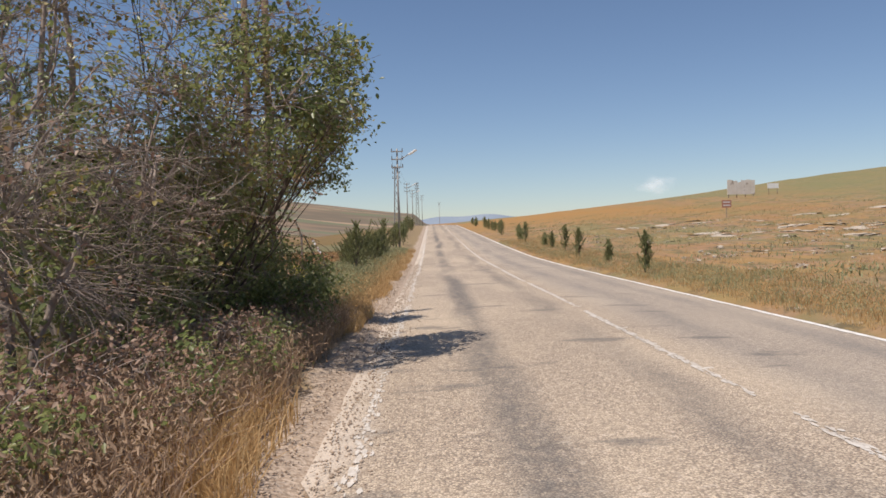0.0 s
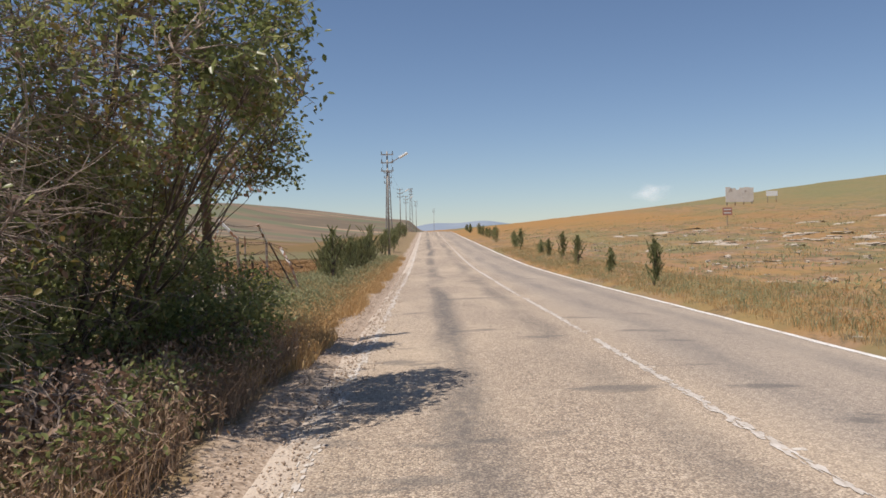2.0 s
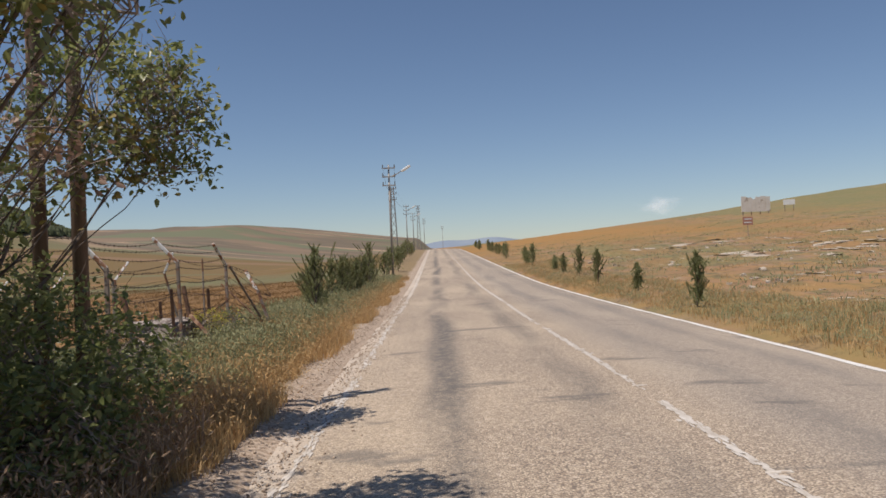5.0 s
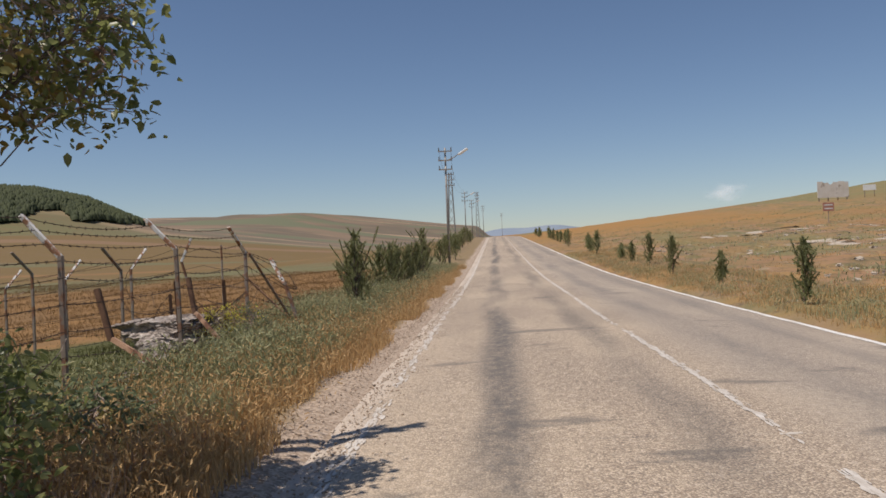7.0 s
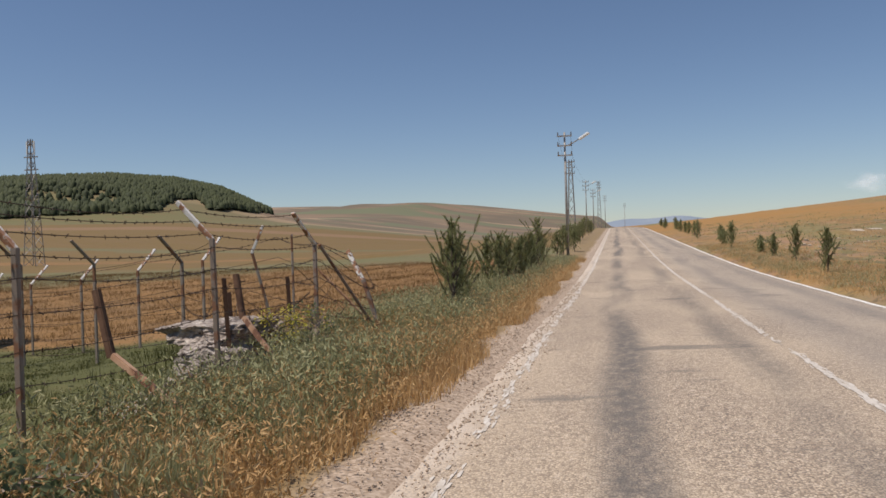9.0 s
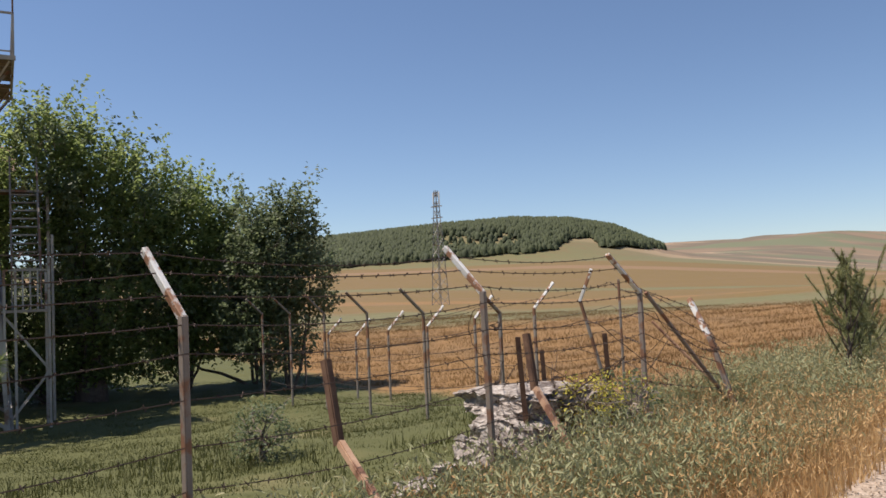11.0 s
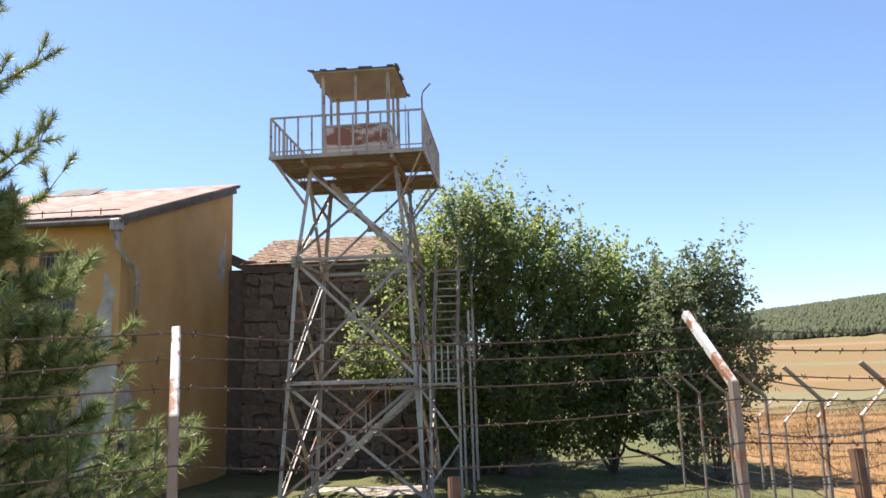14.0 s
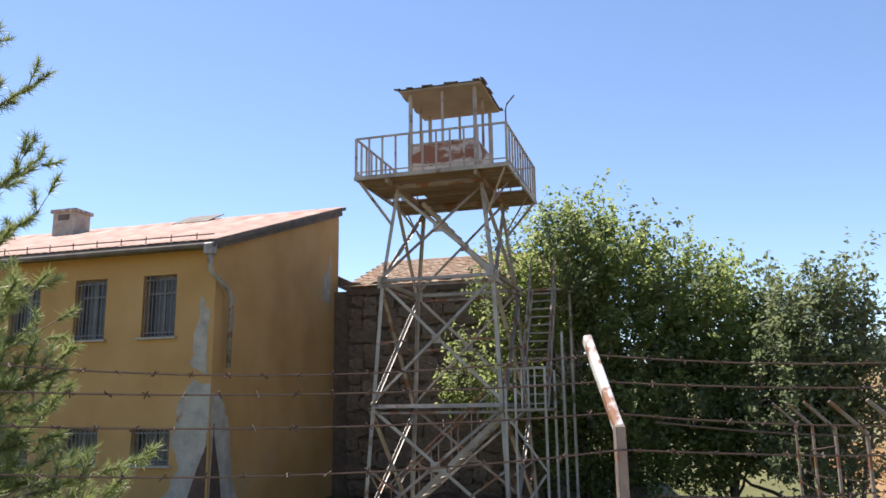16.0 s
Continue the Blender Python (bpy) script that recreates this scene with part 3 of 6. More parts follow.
def road_line(name, x0, width, spans, label, paint):
    """A painted line on the road, ragged along its edges."""
    v, f = [], []
    for a, b in spans:
        ys = np.arange(a, b + 0.01, 0.25 if a < 60 else 2.0)
        k = len(v)
        for y in ys:
            wob = 0.018 * math.sin(y * 0.35) + 0.012 * math.sin(y * 2.3)
            w = width * (0.92 + 0.1 * math.sin(y * 3.7) * math.sin(y * 1.3))
            for s in (-1, 1):
                x = x0 + wob + s * w / 2
                v.append((x, y, float(crown_z(x, y)) + 0.005))
        for i in range(len(ys) - 1):
            f.append((k + 2 * i, k + 2 * i + 1, k + 2 * i + 3, k + 2 * i + 2))
    ob = new(name, big_mesh(name, v, f, paint))
    return tagged(ob, label, "road marking", kind="structure")


def rubbed_line(name, x0, spread, n, bare, seed, label):
    """A painted line worn down to flecks of paint between the stones."""
    fy = -6 + 75 * RNG.uniform(0, 1, n) ** 1.3
    fy = fy[lumps(fy * 0 + 1, fy, 0.9, seed) > bare + 0.5 * RNG.uniform(-1, 1, n)]
    n = len(fy)
    fx = x0 + RNG.normal(0, spread, n) + 0.02 * np.sin(fy * 0.4)
    fa, fl = RNG.uniform(0.005, 0.026, n), 0.012 + 0.075 * RNG.uniform(0, 1, n) ** 2 + 0.0035 * np.maximum(fy, 0)
    ang = np.arange(6) * np.pi / 3
    px = fx[:, None] + np.cos(ang)[None] * fa[:, None] * RNG.uniform(0.5, 1.2, (n, 6))
    py = fy[:, None] + np.sin(ang)[None] * fl[:, None] * RNG.uniform(0.5, 1.2, (n, 6))
    pv = np.stack([px, py, crown_z(px, py) + 0.004 + RNG.uniform(0, 0.003, (n, 1))], -1)
    pf = (np.arange(n)[:, None, None] * 6 + np.array([[0, 1, 2], [0, 2, 3], [0, 3, 4], [0, 4, 5]])[None]).reshape(-1, 3)
    return tagged(new(name, big_mesh(name, pv.reshape(-1, 3), pf, LINE_FLECK)), label, "road marking", kind="structure")


rubbed_line("edge_line", -3.2, 0.034, 2400, -0.5, 0.0, "worn white edge line rubbed to flecks")
rubbed_line("centre_line", 0.02, 0.024, 3300, -1.0, 3.0, "thin white centre line worn to flecks")
for y in (6.4, 9.9, 13.4, 16.9, 20.4, 23.9):
    tick = new("line_tick", Geo().box((0.06, y, float(crown_z(0.06, y)) + 0.003), (0.16, 0.05, 0.006)).mesh("line_tick"))
    tick.data.materials.append(LINE_WORN)
    tagged(tick, "short worn white tick across the centre line", "road marking", kind="structure")
road_line("edge_line", -3.2, 0.11, [(40, 60), (60, 196)], "worn white edge line on pale road", LINE_WORN)
road_line("edge_line", 3.25, 0.17, [(-30, 60), (60, 196)], "continuous white edge line on pale road", LINE)
road_line("centre_line", 0.02, 0.075, [(34, 60), (60, 196)], "faded white centre line on pale road", LINE_FADED)

# ---- the compound: axes of its buildings ----
U2 = Vector((0.355, 0.935, 0)).normalized()     # along the house front
V2 = Vector((-U2.y, U2.x, 0))                   # away from the road
YAW = math.degrees(math.atan2(U2.y, U2.x))


def local(x, y, z=0.0):
    """A pose whose x runs along the house front and y away from the road."""
    return pose(x, y, z, 0, 0, YAW)


CEIL = mat("stained_pale_board", [(0.24, 0.205, 0.175), (0.34, 0.30, 0.26)], 1.5, 0.85, 0, 0.1)
# ---- watchtower ----
TOWER = (-23.23, 22.26, -1.0)
tower = thing("watchtower", "rusty grey steel lattice watchtower with railed platform and roofed booth", "watchtower", at=local(*TOWER))
LEVELS = [(0.0, 1.77), (2.80, 1.60), (5.85, 1.43), (8.32, 1.13)]    # height over the footing, half width


def half_at(z):
    for (z0, h0), (z1, h1) in zip(LEVELS, LEVELS[1:]):
        if z <= z1:
            return h0 + (h1 - h0) * (z - z0) / (z1 - z0)
    return LEVELS[-1][1]


CORNERS = [(-1, -1), (1, -1), (1, 1), (-1, 1)]
for sx, sy in CORNERS:
    for (z0, h0), (z1, h1) in zip(LEVELS, LEVELS[1:]):
        g = Geo()
        a, b = Vector((sx * h0, sy * h0, z0)), Vector((sx * h1, sy * h1, z1 + 0.02))
        t = (b - a).normalized()
        for fx, fy in ((sx, 0), (0, sy)):
            w = 0.085
            c = (a + b) / 2 - Vector((fx * w / 2, fy * w / 2, 0))
            size = (w if fx else 0.012, w if fy else 0.012, (b - a).length)
            q = Vector((0, 0, 1)).rotation_difference(t).to_matrix()
            g.box(c, size, q)
        part("leg", g, STEEL, tower)
    part("footing", Geo().box((sx * 1.77, sy * 1.77, -0.08), (0.42, 0.42, 0.26)), CONCRETE, tower, "weathered concrete footing", bevel=0.03)
SIDES = [(CORNERS[i], CORNERS[(i + 1) % 4]) for i in range(4)]
for si, (ca, cb) in enumerate(SIDES):
    out = Vector(((ca[0] + cb[0]) / 2, (ca[1] + cb[1]) / 2, 0))
    for li in range(1, 3):
        z, h = LEVELS[li]
        a, b = Vector((ca[0] * h, ca[1] * h, z)), Vector((cb[0] * h, cb[1] * h, z))
        part("beam", Geo().angle_iron(a, b, 0.085, 0.01), STEEL, tower)
        part("beam", Geo().angle_iron(a - Vector((0, 0, 0.14)), b - Vector((0, 0, 0.14)), 0.05, 0.008), STEEL_OLD, tower)
    for li, ((z0, h0), (z1, h1)) in enumerate(zip(LEVELS, LEVELS[1:])):
        if li == 2:
            z1, h1 = z1 - 0.1, h1 + 0.01
        a0, b0 = Vector((ca[0] * h0, ca[1] * h0, z0 + 0.06)), Vector((cb[0] * h0, cb[1] * h0, z0 + 0.06))
        a1, b1 = Vector((ca[0] * h1, ca[1] * h1, z1 - 0.06)), Vector((cb[0] * h1, cb[1] * h1, z1 - 0.06))
        m = STEEL if (si + li) % 2 else STEEL_OLD
        part("brace", Geo().angle_iron(a0, b1, 0.07, 0.008), m, tower)
        part("brace", Geo().angle_iron(b0 - out * 0.012, a1 - out * 0.012, 0.07, 0.008), STEEL, tower)
        mid = (a0 + b1 + b0 + a1) / 4
        k = h0 / (h0 + h1)
        mid = (a0 + b0) / 2 * (1 - k) + (a1 + b1) / 2 * k
        along = (b0 - a0).normalized()
        rot = Matrix((along, out, Vector((0, 0, 1)))).transposed()
        part("gusset_plate", Geo().box(mid + out * 0.03, (0.22, 0.012, 0.22), rot), STEEL, tower)
        # secondary struts from the leg to the crossing
        if li < 2:
            for p0, p1 in ((a0, a1), (b0, b1)):
                q = p0.lerp(p1, 0.5)
                part("strut", Geo().angle_iron(q, p0.lerp(b1 if p0 is a0 else a1, 0.28) if li == 0 else mid.lerp(q, 0.5), 0.045, 0.006), STEEL_OLD, tower)
    for c in (ca, cb):
        z, h = LEVELS[2]
        part("gusset_plate", Geo().box((c[0] * h * 0.985, c[1] * h * 0.985, z), (0.26 if out.y else 0.014, 0.014 if out.y else 0.26, 0.28)), STEEL, tower)
# platform
PZ, PH = 8.45, 1.92
for i in range(11):
    y = -PH + 0.175 + i * (2 * PH - 0.35) / 10
    if i == 6:
        continue
    part("floor_board", Geo().box((0.02 * math.sin(i * 3), y, PZ - 0.02), (2 * PH - 0.06, 0.335 - 0.03 * (i % 3), 0.035)), BOARD, tower)
for s in (-1, 1):
    part("edge_channel", Geo().box((0, s * PH, PZ - 0.03), (2 * PH + 0.1, 0.05, 0.10)), STEEL, tower)
    part("edge_channel", Geo().box((s * PH, 0, PZ - 0.03), (0.05, 2 * PH - 0.05, 0.10)), STEEL, tower)
    part("floor_joist", Geo().box((s * 1.13, 0, PZ - 0.115), (0.08, 2 * PH - 0.1, 0.13)), STEEL_OLD, tower)
    part("floor_joist", Geo().box((0, s * 1.13, PZ - 0.115), (2.18, 0.08, 0.12)), STEEL_OLD, tower)
for sx, sy in CORNERS:
    part("platform_brace", Geo().angle_iron((sx * 1.24, sy * 1.24, 7.35), (sx * PH * 0.97, sy * PH * 0.97, PZ - 0.1), 0.05, 0.007), STEEL, tower)
    if sx > 0 or sy > 0:
        part("platform_brace", Geo().angle_iron((sx * 1.22, sy * 1.22, 7.45), (sx * PH * 0.97, sy * 1.0, PZ - 0.1), 0.05, 0.007), STEEL_OLD, tower)
# railing
RZ = PZ + 1.0
for (ca, cb) in SIDES:
    a, b = Vector((ca[0] * PH, ca[1] * PH, 0)), Vector((cb[0] * PH, cb[1] * PH, 0))
    for z, w in ((RZ, 0.045), (PZ + 0.12, 0.03)):
        part("handrail" if z == RZ else "low_rail", Geo().bar(a + Vector((0, 0, z)), b + Vector((0, 0, z)), w), STEEL, tower)
    n = 11
    for i in range(n):
        p = a.lerp(b, i / n)
        part("corner_post" if i == 0 else "baluster", Geo().bar(p + Vector((0, 0, PZ)), p + Vector((0, 0, RZ - 0.01)), 0.055 if i == 0 else 0.042), STEEL, tower)
part("floodlight_arm", Geo().tube([(PH, -PH, RZ), (PH, -PH, RZ + 0.32), (PH + 0.04, -PH, RZ + 0.46), (PH + 0.22, -PH, RZ + 0.66)], 0.02, 6), RUST, tower, "dark bent rod")
part("stub_rod", Geo().tube([(1.5, -PH, PZ), (1.5, -PH, RZ + 0.14)], 0.014, 5), STEEL, tower)
# booth
BH, BT = 0.87, PZ + 2.50
booth = part("booth_floor", Geo().box((0.03, 0.04, PZ + 0.03), (2 * BH, 2 * BH, 0.05)), BOARD, tower)
for sx, sy in CORNERS:
    part("booth_post", Geo().box((0.03 + sx * BH, 0.04 + sy * BH, PZ + 1.25), (0.085, 0.085, 2.5)), STEEL, tower)
for s in (-1, 1):
    part("booth_panel", Geo().box((0.03, 0.04 + s * BH, PZ + 0.55), (2 * BH - 0.09, 0.03, 1.0)), PANEL_RUST, tower, "peeling white panel with red rust")
    part("booth_panel", Geo().box((0.03 + s * BH, 0.04, PZ + 0.55), (0.03, 2 * BH - 0.09, 1.0)), PANEL, tower, "peeling white panel")
    part("window_post", Geo().box((0.03, 0.04 + s * BH, PZ + 1.75), (0.06, 0.06, 1.44)), STEEL, tower)
    part("window_post", Geo().box((0.03 + s * BH, 0.04, PZ + 1.75), (0.06, 0.06, 1.44)), STEEL_OLD, tower)
    part("sill_rail", Geo().box((0.03, 0.04 + s * BH, PZ + 1.07), (2 * BH + 0.06, 0.07, 0.05)), STEEL, tower)
    part("sill_rail", Geo().box((0.03 + s * BH, 0.04, PZ + 1.07), (0.07, 2 * BH - 0.08, 0.05)), STEEL, tower)
part("ceiling_board", Geo().box((0.03, 0.04, BT), (2.2, 2.2, 0.05)), CEIL, tower, "stained pale ceiling board")
g = Geo()
RH = 1.15
lo = [(0.03 - RH, 0.04 - RH, BT + 0.035), (0.03 + RH, 0.04 - RH, BT + 0.035), (0.03 + RH, 0.04 + RH, BT + 0.035), (0.03 - RH, 0.04 + RH, BT + 0.035)]
g.v += lo + [(0.03, 0.04, BT + 0.22)]
g.f += [(0, 1, 4), (1, 2, 4), (2, 3, 4), (3, 0, 4), (3, 2, 1, 0)]
roof = part("booth_roof", g, FASCIA, tower, "low dark tattered roofing felt")
random.seed(5)
for i in range(26):
    e = random.uniform(-RH, RH)
    s = i % 4
    px, py = ((e, -RH), (RH, e), (e, RH), (-RH, e))[s]
    part("felt_flap", Geo().box((0.03 + px, 0.04 + py, BT + 0.048 + random.uniform(-0.004, 0.008)), (random.uniform(0.1, 0.35), random.uniform(0.06, 0.10), 0.02), Euler((random.uniform(-0.15, 0.15), random.uniform(-0.06, 0.06), s * math.pi / 2)).to_matrix()), FASCIA, roof)


# stairs
def flight(a, b, width, side, steps, rails=True):
    """An open steel flight from a to b; side is the way across it."""
    a, b, side = Vector(a), Vector(b), Vector(side)
    root = part("stringer", Geo().bar(a, b, 0.03, 0.11), STEEL, tower)
    part("stringer", Geo().bar(a + side * width, b + side * width, 0.03, 0.11), STEEL, tower)
    run = (b - a)
    flat = Vector((run.x, run.y, 0)).normalized()
    rot = Matrix((flat, side, Vector((0, 0, 1)))).transposed()
    for i in range(steps):
        p = a.lerp(b, (i + 0.5) / steps) + side * width / 2
        part("tread", Geo().box(p, (0.20, width - 0.05, 0.03), rot), STEEL, tower)
    if rails:
        for off in (0, width):
            o = side * off
            part("stair_handrail", Geo().bar(a + o + Vector((0, 0, 0.9)), b + o + Vector((0, 0, 0.9)), 0.04), STEEL_OLD, tower)
            for i in range(6):
                p = a.lerp(b, (i + 0.3) / 6) + o
                part("rail_post", Geo().bar(p, p + Vector((0, 0, 0.9)), 0.028), STEEL_OLD, tower)


flight((-1.35, -1.35, 0.05), (1.62, -1.35, 2.72), 0.6, (0, 1, 0), 13)
# landing outside the leg
part("landing", Geo().box((2.12, -0.95, 2.72), (1.0, 1.5, 0.06)), STEEL_OLD, tower)
for x, y in ((1.68, -1.68), (2.58, -1.68), (2.58, -0.25), (1.9, -1.68)):
    part("landing_post", Geo().bar((x, y, -0.05), (x, y, 3.65), 0.055), STEEL, tower)
for x in (2.05, 2.2, 2.35):
    part("rail_post", Geo().bar((x, -1.68, 2.75), (x, -1.68, 3.62), 0.035), STEEL, tower)
part("handrail", Geo().bar((1.68, -1.68, 3.64), (2.58, -1.68, 3.64), 0.04), STEEL, tower)
part("brace", Geo().angle_iron((1.66, -1.68, 0.1), (2.56, -1.68, 1.3), 0.05, 0.007), STEEL, tower)
part("brace", Geo().angle_iron((2.56, -1.68, 1.35), (1.66, -1.68, 2.6), 0.05, 0.007), STEEL, tower)
flight((1.85, -0.6, 2.75), (1.85, 1.35, 5.85), 0.62, (1, 0, 0), 14)
part("landing", Geo().box((2.12, 1.65, 5.85), (1.0, 0.7, 0.06)), STEEL_OLD, tower)
flight((1.2, 0.95, 5.9), (-0.95, 0.95, 8.3), 0.5, (0, -1, 0), 11, False)
part("corner_pole", Geo().bar((2.75, 1.95, -0.05), (2.75, 1.95, 5.9), 0.07), STEEL, tower)
part("corner_pole", Geo().bar((2.75, 0.1, -0.05), (2.75, 0.1, 4.6), 0.06), STEEL, tower)
part("base_slab", Geo().box((0.1, -0.2, 0.03), (2.9, 2.2, 0.16)), CONCRETE, tower, "pale broken concrete slab", bevel=0.03)

# ---- ochre house ----
HOUSE = (-23.06, 16.26, -1.0)
house = thing("house", "ochre rendered two-storey house with faded red sheet roof", "house", at=local(*HOUSE))
HL, HD, EZ, KZ = 16.0, 7.25, 6.95, 9.45     # length, depth, eave and top over its footing
WT = 0.35
WINS = []      # a0, a1, z0, z1 openings of the front wall
for i in range(6):
    a1 = -1.12 - 2.12 * i
    WINS.append((a1 - 1.0, a1, 4.65, 6.25))
    WINS.append((a1 - 1.1, a1 + 0.02, 1.5, 2.4))
cuts_a = sorted({-HL, 0.0, *[w[0] for w in WINS], *[w[1] for w in WINS]})
cuts_z = sorted({0.0, EZ, *[w[2] for w in WINS], *[w[3] for w in WINS]})
for a0, a1 in zip(cuts_a, cuts_a[1:]):
    run0 = None
    for z0, z1 in zip(cuts_z, cuts_z[1:]):
        am, zm = (a0 + a1) / 2, (z0 + z1) / 2
        hole = any(w[0] < am < w[1] and w[2] < zm < w[3] for w in WINS)
        if hole:
            if run0 is not None and z0 > run0:
                part("front_wall", Geo().box(((a0 + a1) / 2, WT / 2, (run0 + z0) / 2), (a1 - a0, WT, z0 - run0)), OCHRE, house)
            run0 = None
        elif run0 is None:
            run0 = z0
    if run0 is not None:
        part("front_wall", Geo().box(((a0 + a1) / 2, WT / 2, (run0 + EZ) / 2), (a1 - a0, WT, EZ - run0)), OCHRE, house)
part("gable_wall", Geo().prism([(0, WT, 0), (0, HD, 0), (0, HD, KZ), (0, WT, EZ + (KZ - EZ) * WT / HD)], (-WT, 0, 0), (0, 0, 0)), OCHRE, house)
part("gable_wall", Geo().prism([(-HL, WT, 0), (-HL, HD, 0), (-HL, HD, KZ), (-HL, WT, EZ)], (0, 0, 0), (WT, 0, 0)), OCHRE, house)
part("back_wall", Geo().box((-HL / 2, HD + 0.15, KZ / 2), (HL, 0.3, KZ)), OCHRE, house)
SL = math.atan2(KZ - EZ, HD)
roof = part("roof_deck", Geo().prism([(0.22, -0.42, EZ - 0.42 * math.tan(SL) + 0.05), (0.22, HD + 0.4, KZ + 0.4 * math.tan(SL) + 0.05), (0.22, HD + 0.4, KZ + 0.4 * math.tan(SL) + 0.16), (0.22, -0.42, EZ - 0.42 * math.tan(SL) + 0.16)], (0, 0, 0), (-HL - 0.5, 0, 0)), FASCIA, house, "dark weathered roof edge")
sheet = Geo()
n = 8
for i in range(n + 1):
    x = i * 1.0 / n
    sheet.v += [(x, 0, 0.012 * (i % 2)), (x, 8.05 / math.cos(SL), 0.012 * (i % 2))]
for i in range(n):
    sheet.f.append((2 * i, 2 * i + 2, 2 * i + 3, 2 * i + 1))
sheet_me = sheet.mesh("roof_sheet")
sheet_me.materials.append(ROOF_METAL)
for i in range(17):
    ob = part("roof_sheet", sheet_me, ROOF_METAL, roof)
    ob.matrix_basis = pose(0.20 - 1.0 * (i + 1), -0.44, EZ - 0.42 * math.tan(SL) + 0.175 + 0.004 * (i % 2), math.degrees(SL), 0.15 * ((i * 7) % 3 - 1), 0)
part("raised_sheet", Geo().box((-5.2, 6.9, KZ + 0.14), (1.4, 1.2, 0.03), Euler((SL + 0.1, 0, 0)).to_matrix()), FASCIA, roof)
part("gutter", Geo().tube([(0.25, -0.5, EZ - 0.12), (-HL - 0.3, -0.5, EZ - 0.14)], 0.07, 8), FASCIA, house, "dark rusted gutter")
for i in range(22):
    part("snow_hook", Geo().bar((-0.4 - 0.75 * i, -0.30, EZ + 0.05), (-0.4 - 0.75 * i, -0.30, EZ + 0.26), 0.02), FASCIA, roof)
part("snow_rail", Geo().bar((0.1, -0.30, EZ + 0.20), (-HL, -0.30, EZ + 0.20), 0.025), FASCIA, roof)
part("soffit", Geo().box((-HL / 2, -0.2, EZ - 0.1), (HL + 0.3, 0.38, 0.04)), FASCIA, house)
part("verge_board", Geo().bar((0.1, -0.4, EZ - 0.14), (0.1, HD + 0.3, KZ + 0.06), 0.06, 0.17), FASCIA, house)
part("downpipe", Geo().tube([(0.1, -0.48, EZ - 0.15), (0.1, -0.40, EZ - 0.75), (0.22, 0.25, EZ - 1.15), (0.22, 0.42, EZ - 1.35), (0.20, 0.42, 3.85)], [0.10, 0.065, 0.065, 0.065, 0.065], 8), PIPE, house, "dented zinc downpipe", True)
part("pipe_hopper", Geo().box((0.1, -0.46, EZ - 0.22), (0.26, 0.24, 0.3)), PIPE, house, bevel=0.03)
chim = part("chimney", Geo().box((-10.1, 6.2, KZ - 0.1), (0.95, 0.8, 1.3)), PLASTER, house, "grey cement chimney")
part("chimney_cap", Geo().box((-10.1, 6.2, KZ + 0.6), (1.1, 0.95, 0.12)), CONCRETE, chim)
part("chimney_flue", Geo().box((-10.1, 5.795, KZ + 0.36), (0.5, 0.012, 0.22)), FASCIA, chim)
# patches of lost render low on the corner: thin uneven skins
random.seed(11)


def skin(name, outline, x_face, along_b, material, label):
    """A patch lying on the front (b = 0) or on the gable (a = 0)."""
    pts = []
    for i, (p, z) in enumerate(outline):
        q = outline[(i + 1) % len(outline)]
        for k in range(4):
            t = k / 4
            pp, zz = p + (q[0] - p) * t + random.uniform(-0.06, 0.06), z + (q[1] - z) * t + random.uniform(-0.06, 0.06)
            pts.append((0, pp, zz) if along_b else (min(pp, -0.003), 0, zz))
    return part(name, Geo().prism(pts, (0.006, 0, 0) if along_b else (0, -0.006, 0), (-0.004, 0, 0) if along_b else (0, 0.004, 0)), material, house, label)


skin("cement_patch", [(-0.95, 0.05), (-0.05, 0.05), (-0.05, 3.4), (-0.45, 3.6), (-0.9, 3.0), (-1.05, 2.2), (-0.85, 1.4), (-1.25, 0.7)], 0, False, PLASTER, "patch of bare grey cement")
skin("cement_patch", [(-0.6, 4.0), (-0.1, 3.6), (-0.15, 5.2), (-0.35, 5.6), (-0.5, 4.7)], 0, False, PLASTER, "pale scuffed render")
skin("cement_patch", [(0.06, 0.05), (1.6, 0.05), (1.15, 1.1), (0.85, 2.6), (0.4, 3.2), (0.06, 3.3)], 0, True, PLASTER, "patch of bare grey cement")
skin("damp_patch", [(6.3, 6.3), (6.9, 6.2), (6.9, 8.0), (6.7, 7.4), (6.4, 7.1)], 0, True, PLASTER, "pale flaking patch")
part("brick_scar", Geo().prism([(0.012, 0.08, 0.05), (0.012, 0.75, 0.05), (0.012, 0.5, 1.3), (0.012, 0.18, 2.3)], (0, 0, 0), (-0.03, 0, 0)), DARK_BRICK, house, "brown brick laid bare")
part("brick_scar", Geo().prism([(-0.75, -0.012, 0.05), (-0.05, -0.012, 0.05), (-0.05, -0.012, 2.0), (-0.3, -0.012, 1.4)], (0, 0, 0), (0, 0.02, 0)), DARK_BRICK, house, "brown brick laid bare")
